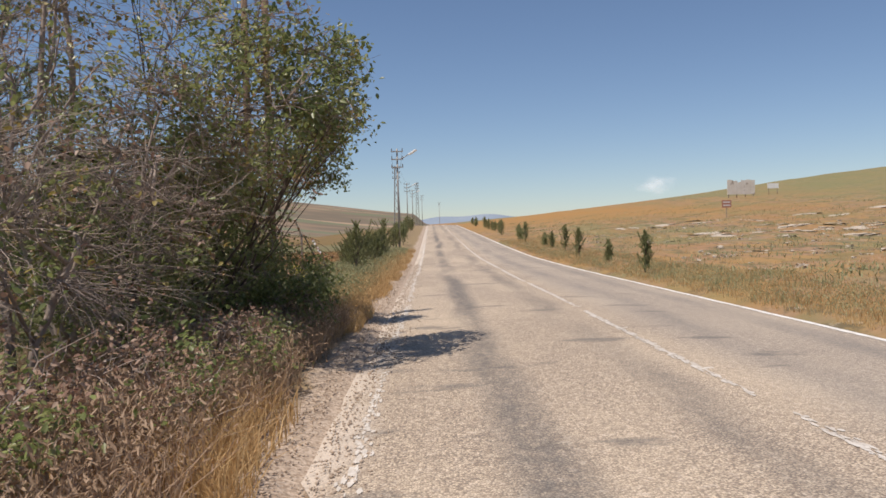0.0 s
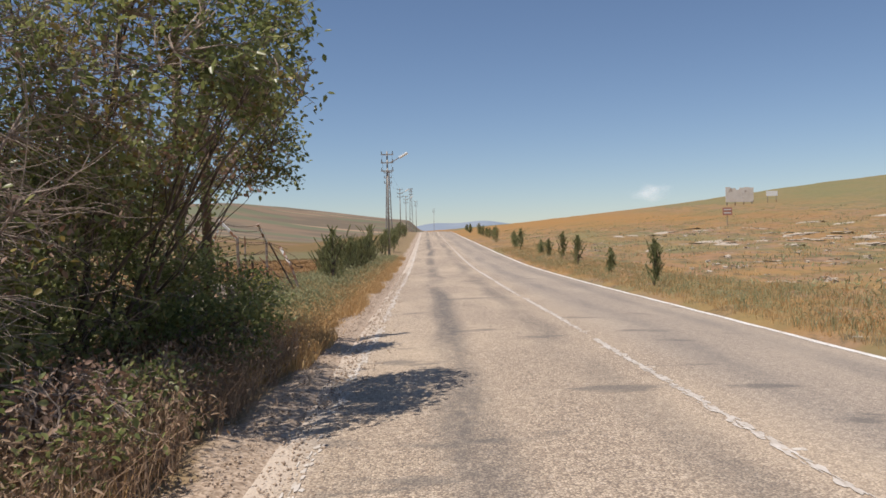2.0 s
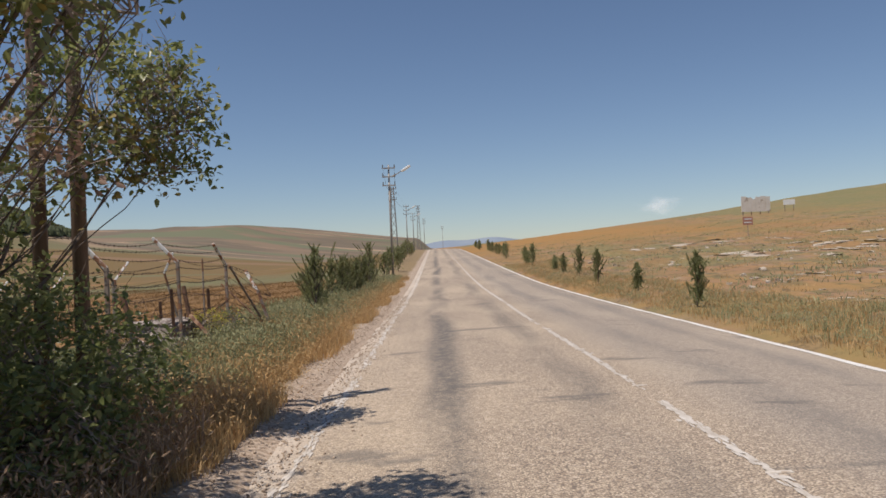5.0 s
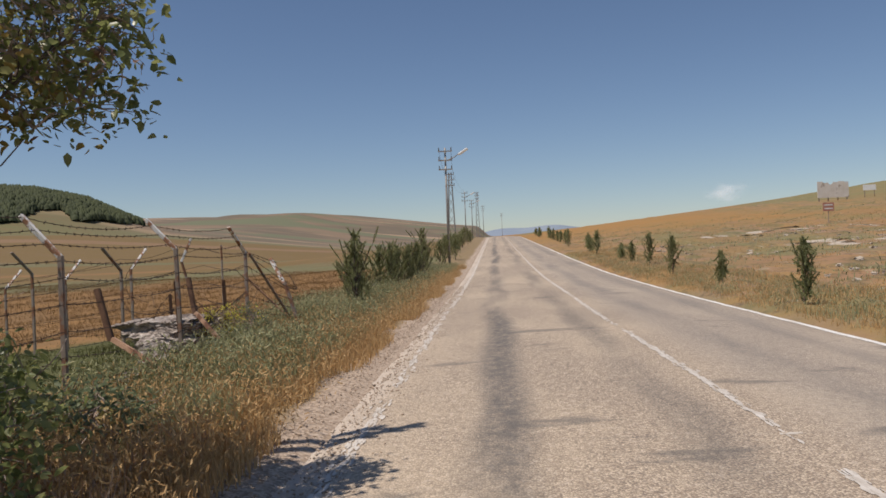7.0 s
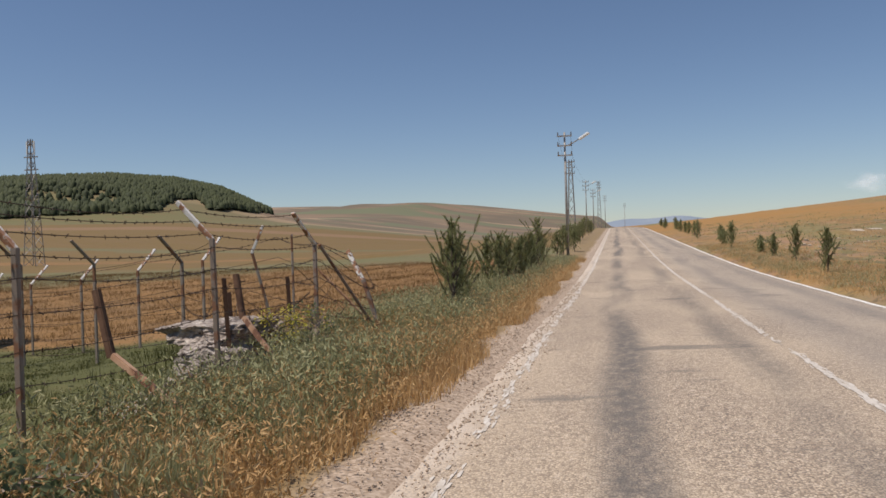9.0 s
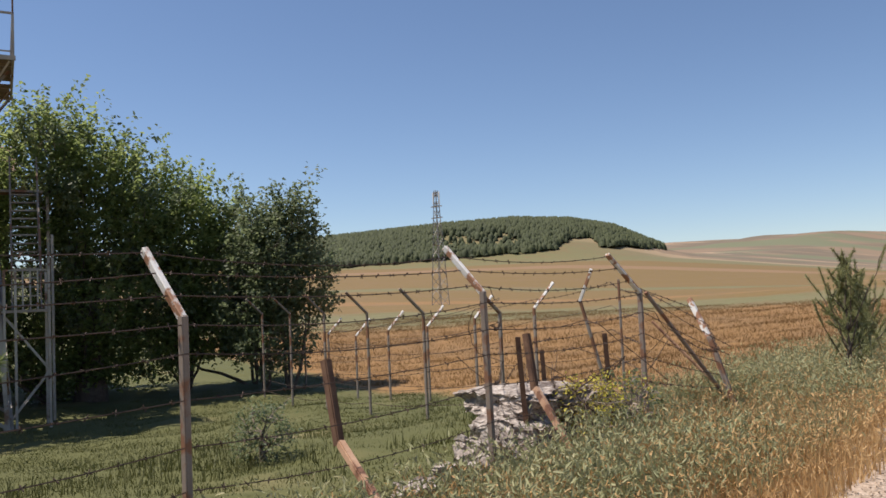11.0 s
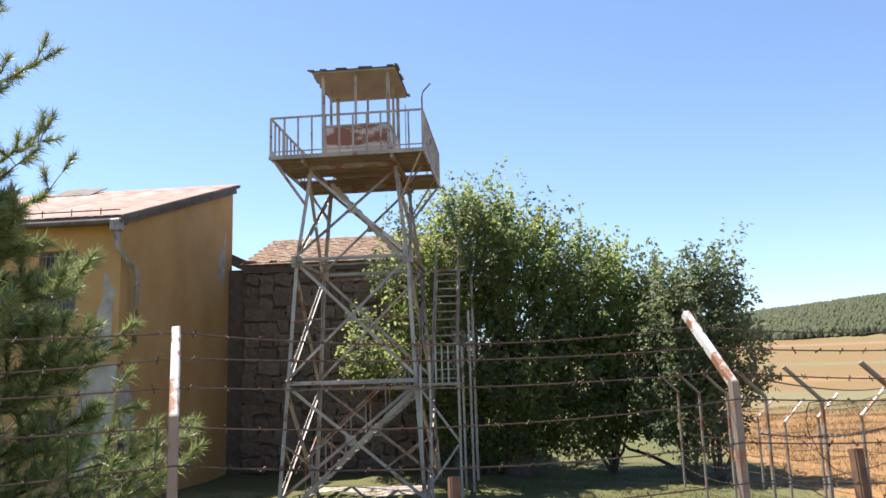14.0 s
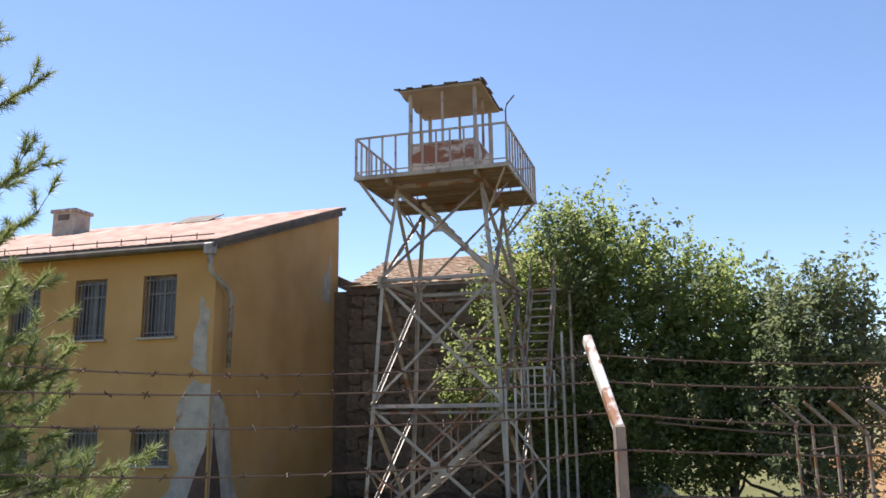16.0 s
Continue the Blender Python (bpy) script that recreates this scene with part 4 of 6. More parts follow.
for w in WINS:
    a0, a1, z0, z1 = w
    win = part("window", Geo().box(((a0 + a1) / 2, WT - 0.05, (z0 + z1) / 2), (a1 - a0, 0.03, z1 - z0)), GLASS_DARK, house, "dusty barred window")
    fr = Geo()
    for x in (a0 + 0.03, (a0 + a1) / 2, a1 - 0.03):
        fr.box((x, WT - 0.09, (z0 + z1) / 2), (0.06, 0.05, z1 - z0))
    for z in (z0 + 0.03, z1 - 0.03) + ((z1 - 0.45,) if z1 - z0 > 1.2 else ()):
        fr.box(((a0 + a1) / 2, WT - 0.125, z), (a1 - a0, 0.02, 0.06))
    part("window_frame", fr, BARS, win)
    part("sill", Geo().box(((a0 + a1) / 2, -0.03, z0 - 0.03), (a1 - a0 + 0.16, 0.16, 0.05)), PLASTER, win)
    for i in range(9):
        x = a0 + (i + 0.5) * (a1 - a0) / 9
        part("bar", Geo().tube([(x, 0.04, z0 - 0.01), (x, 0.04, z1 + 0.01)], 0.012, 5), BARS, win)
    for z in (z0 + 0.12, z1 - 0.12):
        part("cross_bar", Geo().box(((a0 + a1) / 2, 0.055, z), (a1 - a0 + 0.06, 0.008, 0.03)), BARS, win)

# ---- stone building behind the tower ----
barn = thing("stone_building", "dark brown rubble-stone building with old clay tile roof", "building", at=local(*HOUSE))
SB, SZ = 7.0, 6.5     # its front, its wall top
SA0, SA1 = -1.0, 7.4
part("wall", Geo().box(((SA0 + SA1) / 2, SB + 0.35 + 0.2, SZ / 2 + 0.1), (SA1 - SA0, 0.6, SZ + 0.2)), MORTAR, barn)
part("wall", Geo().box((SA1 - 0.3, SB + 4.0, SZ / 2), (0.6, 6.6, SZ)), MORTAR, barn)
part("wall", Geo().box(((SA0 + SA1) / 2, SB + 7.6, SZ / 2), (SA1 - SA0, 0.6, SZ)), MORTAR, barn)
broof = part("tile_roof", Geo().prism([(SA0, SB + 0.1, SZ + 0.22), (SA0, SB + 3.9, SZ + 1.72), (SA0, SB + 7.9, SZ + 0.2), (SA0, SB + 7.9, SZ + 0.05), (SA0, SB + 0.1, SZ + 0.05)], (1.55, 0, 0), (SA1 - SA0 + 0.2, 0, 0)), MORTAR, barn, "roof of old clay tiles")
g = Geo()
rs = math.atan2(1.5, 3.8)
for r in range(15):
    for c in range(38):
        b = SB + 0.02 + r * 0.262
        x = 0.5 + c * 0.24 + 0.12 * (r % 2)
        if x > SA1 + 0.2:
            continue
        z = SZ + 0.25 + (b - SB) * math.tan(rs)
        g.box((x, b + 0.15, z + 0.03 + 0.075), (0.228, 0.33, 0.03 + 0.01 * ((c * 7 + r * 3) % 3)), Euler((rs - 0.05, 0.04 * ((c * 5 + r) % 3 - 1), 0)).to_matrix())
tl = part("roof_tiles", g, TILE, broof)
tagged(tl, kind="stuff")
part("lead_flashing", Geo().bar((-0.4, HD + 0.45, 7.3), (0.75, HD + 0.25, 6.75), 0.12, 0.35), FASCIA, barn)

# ---- perimeter fences ----
ORANGE_RUST = mat("scuffed_orange_rust", [(0.30, 0.15, 0.08), (0.50, 0.33, 0.22)], 5, 0.8, 0, 0.3, 60, (0.18, 0.085, 0.05), 7, 0.52)
def gz(x, y):
    return float(land_z(x, y))


POST_H = 1.62


def fence_post(at, arm, label, tip_mat=WHITE_RUST, body_mat=POST, h=POST_H, w=0.054, group="fence posts"):
    """A steel post with a cranked top arm; arm is the sideways reach of its tip."""
    x, y, z = at
    root = thing("fence_post", label, "fence post", group, at=pose(x, y, z))
    part("upright", Geo().box((0, 0, (h - 0.25) / 2), (w, w * 0.8, h + 0.25)), body_mat, root, bevel=0.006)
    tip = Vector((arm[0], arm[1], h + 0.41))
    part("arm", Geo().bar((0, 0, h - 0.02), tip, w, w * 0.75, up=(0, 1, 0.1)), tip_mat, root, "rusty arm toned sunlit white" if tip_mat is WHITE_RUST else "", bevel=0.006)
    return root


FX = -6.28
for y, dz, lean in ((12.7, 0, 0), (15.6, 0, 0), (18.53, -0.02, 0), (21.43, 0.05, 0.0)):
    p = fence_post((FX, y, dz), (-0.38, -0.02), "cranked steel fence post with peeling arm toned sunlit white")
    if y == 21.43:
        p.rotation_euler = (0, radians(-1.0), 0)
# the collapsed corner: its post, a strut, a loose rod and a fallen post
corner = fence_post((FX, 24.32, 0.0), (-0.08, -0.56), "cranked corner fence post wrapped in slack wire", h=1.6)


def leaning_bars(name, label, category, pieces, group=""):
    """Bars that lean together: each piece is its name, its two ends, its width and its paint."""
    foot = Vector(pieces[0][1])
    root = thing(name, label, category, group, at=pose(*foot))
    for pname, a, b, w, paint in pieces:
        part(pname, Geo().bar(Vector(a) - foot, Vector(b) - foot, w, w * 0.75, up=(0, 1, 0.1)), paint, root, bevel=0.005)
    return root


leaning_bars("corner_strut", "weathered leaning strut of the collapsed fence corner", "fence post", [("shaft", (-5.68, 25.6, 0.02), (-6.22, 24.34, 1.58), 0.042, POST)])
leaning_bars("loose_rod", "scuffed rusty rod hanging in the wire", "pole", [("shaft", (-5.62, 25.58, 0.06), (-6.7, 25.46, 1.2), 0.032, ORANGE_RUST)])
leaning_bars("fallen_post", "fallen cranked fence post with peeling arm toned sunlit white", "fence post",
             [("upright", (-5.5, 25.22, -0.15), (-5.86, 25.2, 1.03), 0.06, POST), ("arm", (-5.86, 25.2, 1.0), (-6.15, 25.37, 1.47), 0.062, WHITE_RUST)])
leaning_bars("leaning_post", "thin leaning fence post with cranked arm toned sunlit white", "fence post",
             [("upright", (-7.78, 26.32, -0.1), (-8.14, 26.15, 1.5), 0.045, STEEL_OLD), ("arm", (-8.14, 26.15, 1.47), (-7.92, 26.15, 1.93), 0.045, WHITE_RUST)])
row_inner, row_outer = [], []
for i in range(6):
    q = Vector((-8.9, 25.2, 0)) + Vector((-2.2, 0.83, 0)) * i
    row_inner.append((q.x, q.y, gz(q.x, q.y) - 0.02))
    # the darker arm colour stands in for its shaded underside
    fence_post(row_inner[-1], (-0.15 - 0.0, -0.40), "pale steel fence post with cranked arm toned dark as shaded", POST, STEEL_OLD, h=1.38 - row_inner[-1][2], w=0.05, group="inner fence posts")
for i in range(8):
    q = Vector((-7.85, 26.55, 0)) + V2 * (1.95 * i)
    row_outer.append((q.x, q.y, gz(q.x, q.y) - 0.02))
    if i:
        fence_post(row_outer[-1], (0.2, 0.33), "pale steel fence post with cranked arm", WHITE_RUST, STEEL_OLD, h=1.62, w=0.05, group="outer fence posts")


def bent_post(top, knee, foot, label):
    root = thing("bent_post", label, "fence post", "bent rusty posts", at=pose(*foot))
    f = Vector(foot)
    g = Geo().angle_iron(Vector(knee) - f, Vector(top) - f, 0.05, 0.012, (0, 1, 0))
    part("upright", g, RUST, root)
    # light on the bent foot is put in as paler orange rust
    part("bent_foot", Geo().angle_iron(-0.12 * (Vector(knee) - f).normalized(), Vector(knee) - f + Vector((0, 0, 0.03)), 0.042, 0.012, (0, 1, 0)), ORANGE_RUST, root, "scuffed bent foot, orange rust paled as sunlit")


bent_post((-6.62, 19.9, 1.22), (-6.45, 19.85, 0.62), (-5.2, 19.35, 0.05), "dark rusty angle post bent towards the road")
bent_post((-6.5, 22.35, 1.25), (-6.4, 22.3, 0.72), (-5.75, 22.0, 0.12), "dark rusty angle post bent over rubble")
for x, y, h in ((-6.85, 22.75, 1.2), (-6.55, 24.0, 1.15), (-7.6, 24.3, 1.0)):
    z = gz(x, y)
    root = thing("rusty_stub", "straight dark rusty steel stub in weeds", "fence post", "rusty stubs", at=pose(x, y, z, 3, -2, 20))
    part("upright", Geo().angle_iron((0, 0, -0.15), (0, 0, h), 0.05, 0.012), RUST, root)


def wire_thing(points, label, sag=0.06, seed=1, barbs=True, name="barbed_wire", group="barbed wires"):
    """A strand through the points, sagging between them, with its barbs."""
    rnd = random.Random(seed)
    g, b = Geo(), Geo()
    base = Vector(points[0])
    path = []
    for p, q in zip(points, points[1:]):
        p, q = Vector(p) - base, Vector(q) - base
        n = max(4, int((q - p).length / 0.3))
        s = sag * rnd.uniform(0.5, 1.5) * (q - p).length / 2.9
        for i in range(n):
            t = i / n
            path.append(p.lerp(q, t) + Vector((rnd.uniform(-0.008, 0.008), rnd.uniform(-0.008, 0.008), -4 * s * t * (1 - t))))
    path.append(Vector(points[-1]) - base)
    root = thing(name, label, "wire", group, at=pose(*base))
    part("strand", g.tube(path, 0.0042, 4), WIRE, root)
    if barbs:
        for p, q in zip(path, path[1:]):
            for t in (0.2, 0.7):
                c = p.lerp(q, t)
                for _ in range(2):
                    d = Vector((rnd.uniform(-1, 1), rnd.uniform(-1, 1), rnd.uniform(-1, 1))).normalized() * 0.022
                    b.bar(c - d, c + d, 0.005)
        tagged(part("barbs", b, WIRE, root), kind="stuff")
    return root


for i, z in enumerate((0.30, 0.58, 0.86, 1.12, 1.36, 1.56)):
    pts = [(FX + 0.02, y, z + 0.02 * math.sin(i * 2.1 + y)) for y in (12.7, 15.6, 18.53, 21.43)]
    pts.append((FX + 0.02, 24.32, z))
    end = (-5.75 + 0.02 * i, 25.3, 0.12 + z * 0.5)
    wire_thing(pts + [end], "rusty barbed wire strung along the front fence", 0.05, 20 + i)
for i, (k, z) in enumerate(((0.3, 1.72), (0.62, 1.86), (0.95, 1.99))):
    pts = [(FX - 0.38 * k, y, z) for y in (12.7, 15.6, 18.53, 21.43)] + [(FX - 0.08 * k, 24.32 - 0.56 * k, z)]
    wire_thing(pts, "rusty barbed wire along the cranked fence arms", 0.06, 40 + i)
for r, (row, zs, gname) in enumerate(((row_inner, (0.25, 0.52, 0.8, 1.08, 1.36, 1.7), "inner fence wires"), (row_outer, (0.35, 0.7, 1.05, 1.4, 1.75), "outer fence wires"))):
    for i, h in enumerate(zs):
        pts = [(x, y, z + h) for x, y, z in row]
        if r == 0:
            pts = [(-6.35, 21.6, 0.15 + h * 0.9)] + pts
        else:
                pts = [(-6.25, 24.34, 0.1 + h * 0.85)] + pts
        wire_thing(pts, "slack rusty barbed wire between pale posts", 0.05, 60 + 10 * r + i, barbs=i % 2 == 0, group=gname)
# loose tangle at the collapsed corner
rnd = random.Random(4)
for i in range(13):
    c = Vector((-6.6 + rnd.uniform(-0.9, 0.8), 24.2 + rnd.uniform(-1.3, 1.0), 0.9 + rnd.uniform(-0.5, 0.5)))
    pts, a0, rad = [], rnd.uniform(0, 6), rnd.uniform(0.25, 0.6)
    for k in range(7):
        a = a0 + k * rnd.uniform(0.4, 0.8)
        pts.append(c + Vector((math.cos(a) * rad * 1.3, math.sin(a) * rad, 0.35 * math.sin(a * 1.3 + i))))
    wire_thing(pts, "loose tangled coil of rusty barbed wire", 0.02, 90 + i, barbs=i % 3 == 0, name="wire_tangle", group="wire tangles")
pole = thing("thin_stake", "thin upright rusty stake in weeds", "pole", at=pose(-7.0, 25.2, 0.0))
part("shaft", Geo().tube([(0, 0, -0.1), (0, 0, 1.75)], 0.018, 6), STEEL_OLD, pole)


# ---- rubble beside the fence ----
def rock_mesh(size, seed, cuts=5, rough=0.12, grit=0.0):
    b = bmesh.new()
    bmesh.ops.create_cube(b, size=1.0)
    bmesh.ops.subdivide_edges(b, edges=b.edges, cuts=cuts, use_grid_fill=True)
    for v in b.verts:
        p = Vector(v.co)
        n = noise.noise_vector(p * 2.1 + Vector((seed, 0, 0))) * rough * 1.4 + noise.noise_vector(p * 6 + Vector((0, seed, 0))) * rough * 0.55 + noise.noise_vector(p * 15 + Vector((0, 0, seed))) * rough * 0.3
        q = p * (1 - 0.18 * max(0, p.length - 0.55)) + n
        q = Vector((q.x * size[0], q.y * size[1], q.z * size[2]))
        v.co = q + noise.noise_vector(q * 13 + Vector((seed, 3, 0))) * grit + noise.noise_vector(q * 30) * grit * 0.6 if grit else q
    me = bpy.data.meshes.new("rock")
    b.to_mesh(me)
    b.free()
    return me


block = thing("concrete_block", "crumbling grey concrete ruin with a pale top slab among weeds", "rubble", at=pose(-7.25, 23.25, -0.3, 0, 0, -14))
for name, size, at, turn, seed in (("top_slab", (1.34, 0.9, 0.26), (0.0, 0.1, 0.76), (2, -2, 0), 1.0), ("base", (0.95, 0.72, 0.8), (-0.05, 0.2, 0.28), (0, 0, 4), 2.0),
                                   ("front_block", (0.86, 0.55, 0.62), (0.34, -0.34, 0.32), (-4, 3, 6), 5.0)):
    ob = part(name, rock_mesh(size, seed, 22, 0.075, 0.032), CONCRETE, block)
    ob.matrix_basis = pose(*at, *turn)
for i, (x, y, s, z) in enumerate(((-6.88, 22.05, (0.5, 0.4, 0.34), -0.02), (-6.72, 21.5, (0.42, 0.36, 0.26), -0.05), (-6.7, 20.9, (0.35, 0.3, 0.2), -0.06), (-6.6, 20.2, (0.3, 0.3, 0.22), -0.08))):
    ob = part("concrete_lump", rock_mesh(s, 7.0 + i, 9, 0.16, 0.03), CONCRETE)
    ob.matrix_basis = pose(x, y, z + s[2] * 0.25, 12 * i - 20, 9 - 6 * i, 25 * i)
    tagged(ob, "broken lump of old concrete lying in grass", "rubble", "concrete lumps")


# ---- trees and shrubs ----
def grow(geo, base, tip, r0, r1, seed, bend=0.25, n=6, sides=5):
    rnd = random.Random(seed)
    base, tip = Vector(base), Vector(tip)
    ln = (tip - base).length
    off = Vector((rnd.uniform(-1, 1), rnd.uniform(-1, 1), rnd.uniform(-0.3, 0.6))) * bend * ln * 0.5
    pts, rad = [], []
    for i in range(n + 1):
        t = i / n
        pts.append(base.lerp(tip, t) + off * (4 * t * (1 - t)) * 0.6 + Vector((rnd.uniform(-1, 1), rnd.uniform(-1, 1), rnd.uniform(-1, 1))) * 0.018 * ln * (0 < i < n))
        rad.append(r0 + (r1 - r0) * t ** 0.8)
    geo.tube(pts, rad, sides)
    return pts


def in_blob(rng, c, r, n, shell=0.55):
    d = rng.normal(size=(n, 3))
    d /= np.linalg.norm(d, axis=1)[:, None]
    k = rng.uniform(0, 1, n) ** (1 / 3) * (1 - shell) + shell * rng.uniform(0.72, 1.06, n)
    return np.array(c) + d * k[:, None] * np.array(r)


def leafy(name, label, category, stems, blobs, leaf_sets, seed, twigs=60, clump=9, bark=BARK, twig_r=0.006, at=None, shoot=0.0, wind=(0.0, 0.0, 1.0), girth=1.0):
    """A tree or shrub: stems reach into its blobs, twigs split from them and carry clumps of leaves.
    blobs: (centre, radii, clumps); leaf_sets: (material, part name, size, share)."""
    rng = np.random.default_rng(seed)
    rnd = random.Random(seed)
    at = Vector(at or stems[0])
    root = thing(name, label, category, at=pose(*at))
    wood, fine = Geo(), Geo()
    spots, ways = [], []
    for bi, (c, r, n) in enumerate(blobs):
        c = Vector(c)
        s = Vector(min(stems, key=lambda q: (Vector(q) - c).length))
        pts = grow(wood, s - at, c - at, (0.055 + 0.02 * rnd.random()) * girth, 0.02 * girth, seed + bi, 0.3, 8, 7)
        ends = in_blob(rng, (0, 0, 0), r, n)
        k = 0
        limbs = []
        for _ in range(5):
            e = Vector(in_blob(rng, (0, 0, 0), r, 1, 0.3)[0]) * 0.75
            limbs += grow(wood, rnd.choice(pts[3:]), c - at + e, 0.025 * girth, 0.008 * girth, seed + 100 + bi * 7 + k, 0.3, 6)[2:]
            k += 1
        for i, e in enumerate(ends):
            p = c - at + Vector(e)
            spots.append(p)
            ways.append(Vector((e[0] / r[0], e[1] / r[1], e[2] / r[2])) * 0.7 + Vector(wind) * rnd.uniform(0.5, 1.1))
            if i < twigs:
                a = min(rnd.sample(limbs, min(16, len(limbs))), key=lambda q: (q - p).length)
                tw = grow(fine, a, p + (p - a) * 0.12, twig_r * 1.4, twig_r * 0.4, seed + 900 + bi * 50 + i, 1.1, 6, 3)
                for f in (2, 4):
                    side = Vector((rnd.uniform(-1, 1), rnd.uniform(-1, 1), rnd.uniform(-0.5, 1))) * (p - a).length * 0.35 + (p - a) * 0.25
                    grow(fine, tw[f], tw[f] + side, twig_r * 0.8, twig_r * 0.3, seed + 5000 + bi * 90 + i * 2 + f, 1.0, 3, 3)
    part("stem", wood, bark, root, smooth=True)
    tagged(part("twigs", fine, TWIG if bark is BARK else bark, root), kind="stuff")
    spots, ways = np.array([tuple(p) for p in spots]), np.array([tuple(p) for p in ways])
    pick = sum(np.sin(spots[:, a] * f + seed + a) for a, f in ((0, 3.1), (1, 2.7), (2, 3.6))) + rng.normal(0, 0.7, len(spots))
    pick = np.argsort(np.argsort(pick)) / len(spots)
    lo = 0.0
    for m, pname, size, share in leaf_sets:
        chosen = (pick >= lo) & (pick < lo + share)
        mine, way = spots[chosen], ways[chosen]
        lo += share
        if not len(mine):
            continue
        cen = np.repeat(mine, clump, 0) + rng.normal(0, size * 1.15, (len(mine) * clump, 3))
        if shoot:
            # leaves set along a shoot that narrows to its tip
            t = rng.uniform(0, 1, len(cen))[:, None] ** 1.35
            ln = np.repeat(shoot * rng.uniform(0.4, 1.3, len(mine)), clump)[:, None]
            cen = np.repeat(mine, clump, 0) + np.repeat(way, clump, 0) * t * ln + rng.normal(0, size * 1.2, (len(cen), 3)) * (1.2 - 1.05 * t)
        tagged(part(pname, leaf_mesh(pname, cen, size, m), m, root), kind="stuff")
    return root


LEAVES = [(LEAF_PINK, "withered_leaves", 0.07, 0.08), (LEAF_DRY, "yellow_leaves", 0.075, 0.13), (LEAF, "leaves", 0.076, 0.79)]
leafy("roadside_tree", "roadside tree with olive leaves and withered pinkish tips", "tree", [(-6.3, 12.6, -0.1), (-5.9, 13.2, -0.1)],
      [((-5.9, 11.6, 3.6), (1.5, 1.6, 1.4), 72), ((-4.66, 11.2, 3.0), (1.0, 1.15, 1.0), 212), ((-4.12, 12.0, 3.5), (0.68, 0.75, 0.78), 78),
       ((-4.9, 15.3, 2.95), (0.72, 0.7, 0.7), 115), ((-4.5, 15.5, 2.85), (0.5, 0.5, 0.7), 82), ((-6.4, 12.3, 5.3), (1.2, 1.3, 1.1), 35), ((-3.74, 11.3, 2.87), (0.38, 0.5, 0.35), 32),
       ((-5.6, 13.4, 2.3), (1.2, 1.5, 0.9), 126), ((-6.2, 14.2, 4.5), (0.8, 0.8, 1.0), 49), ((-4.5, 11.1, 4.3), (0.7, 0.8, 0.7), 32),
       ((-3.78, 12.4, 3.05), (0.42, 0.5, 0.4), 32), ((-3.75, 12.4, 3.75), (0.4, 0.5, 0.4), 28)], LEAVES, 31, 120, 17, girth=0.36)
leafy("bare_tree", "half-dead tree with bare grey upright twigs", "tree", [(-7.0, 11.6, -0.1), (-6.6, 10.8, -0.1)],
      [((-6.8, 11.4, 5.6), (1.6, 1.6, 1.9), 100), ((-7.6, 10.0, 4.3), (1.5, 1.5, 1.7), 130), ((-6.6, 10.8, 5.0), (1.0, 1.2, 1.5), 90), ((-8.2, 11.4, 3.2), (1.6, 1.8, 1.6), 150)],
      [(LEAF, "leaves", 0.08, 0.17), (LEAF_PINK, "withered_leaves", 0.08, 0.10)], 37, 150, 8, TWIG)
leafy("dead_shrub", "tangled shrub of dry grey twigs with few leaves", "shrub", [(-6.2, 8.6, -0.1), (-6.6, 9.6, -0.1), (-5.8, 9.8, -0.1)],
      [((-5.7, 8.9, 1.5), (1.2, 1.7, 1.2), 280), ((-6.6, 8.4, 2.0), (1.3, 1.4, 1.3), 250), ((-5.5, 10.3, 2.3), (1.2, 1.4, 1.2), 290), ((-7.6, 8.0, 2.2), (1.2, 1.6, 1.5), 190), ((-6.6, 9.6, 3.0), (1.3, 1.3, 0.9), 90)],
      [(LEAF, "leaves", 0.075, 0.34), (LEAF_PINK, "withered_leaves", 0.065, 0.14), (LEAF_DRY, "yellow_leaves", 0.07, 0.08)], 41, 330, 6, TWIG, 0.0042)
leafy("green_shrub", "dense dark green roadside shrub over brown weeds", "shrub", [(-5.6, 12.6, -0.1), (-5.3, 14.3, -0.1), (-5.9, 11.2, -0.1)],
      [((-5.65, 12.5, 1.35), (0.95, 1.4, 1.05), 270), ((-5.0, 14.3, 0.75), (0.95, 1.05, 0.75), 260), ((-5.95, 10.6, 1.05), (0.9, 1.2, 0.8), 260), ((-6.3, 15.0, 1.0), (1.3, 1.2, 0.95), 300), ((-4.65, 13.4, 0.55), (0.55, 0.8, 0.45), 150), ((-6.4, 12.4, 1.6), (1.0, 1.8, 1.4), 240), ((-5.8, 12.9, 2.25), (1.0, 1.4, 0.75), 230), ((-6.5, 11.3, 2.4), (1.2, 1.4, 0.9), 200), ((-6.2, 14.6, 2.1), (0.8, 0.8, 0.7), 110)],
      [(LEAF, "leaves", 0.064, 0.93), (LEAF_DRY, "yellow_leaves", 0.06, 0.07)], 43, 90, 17)
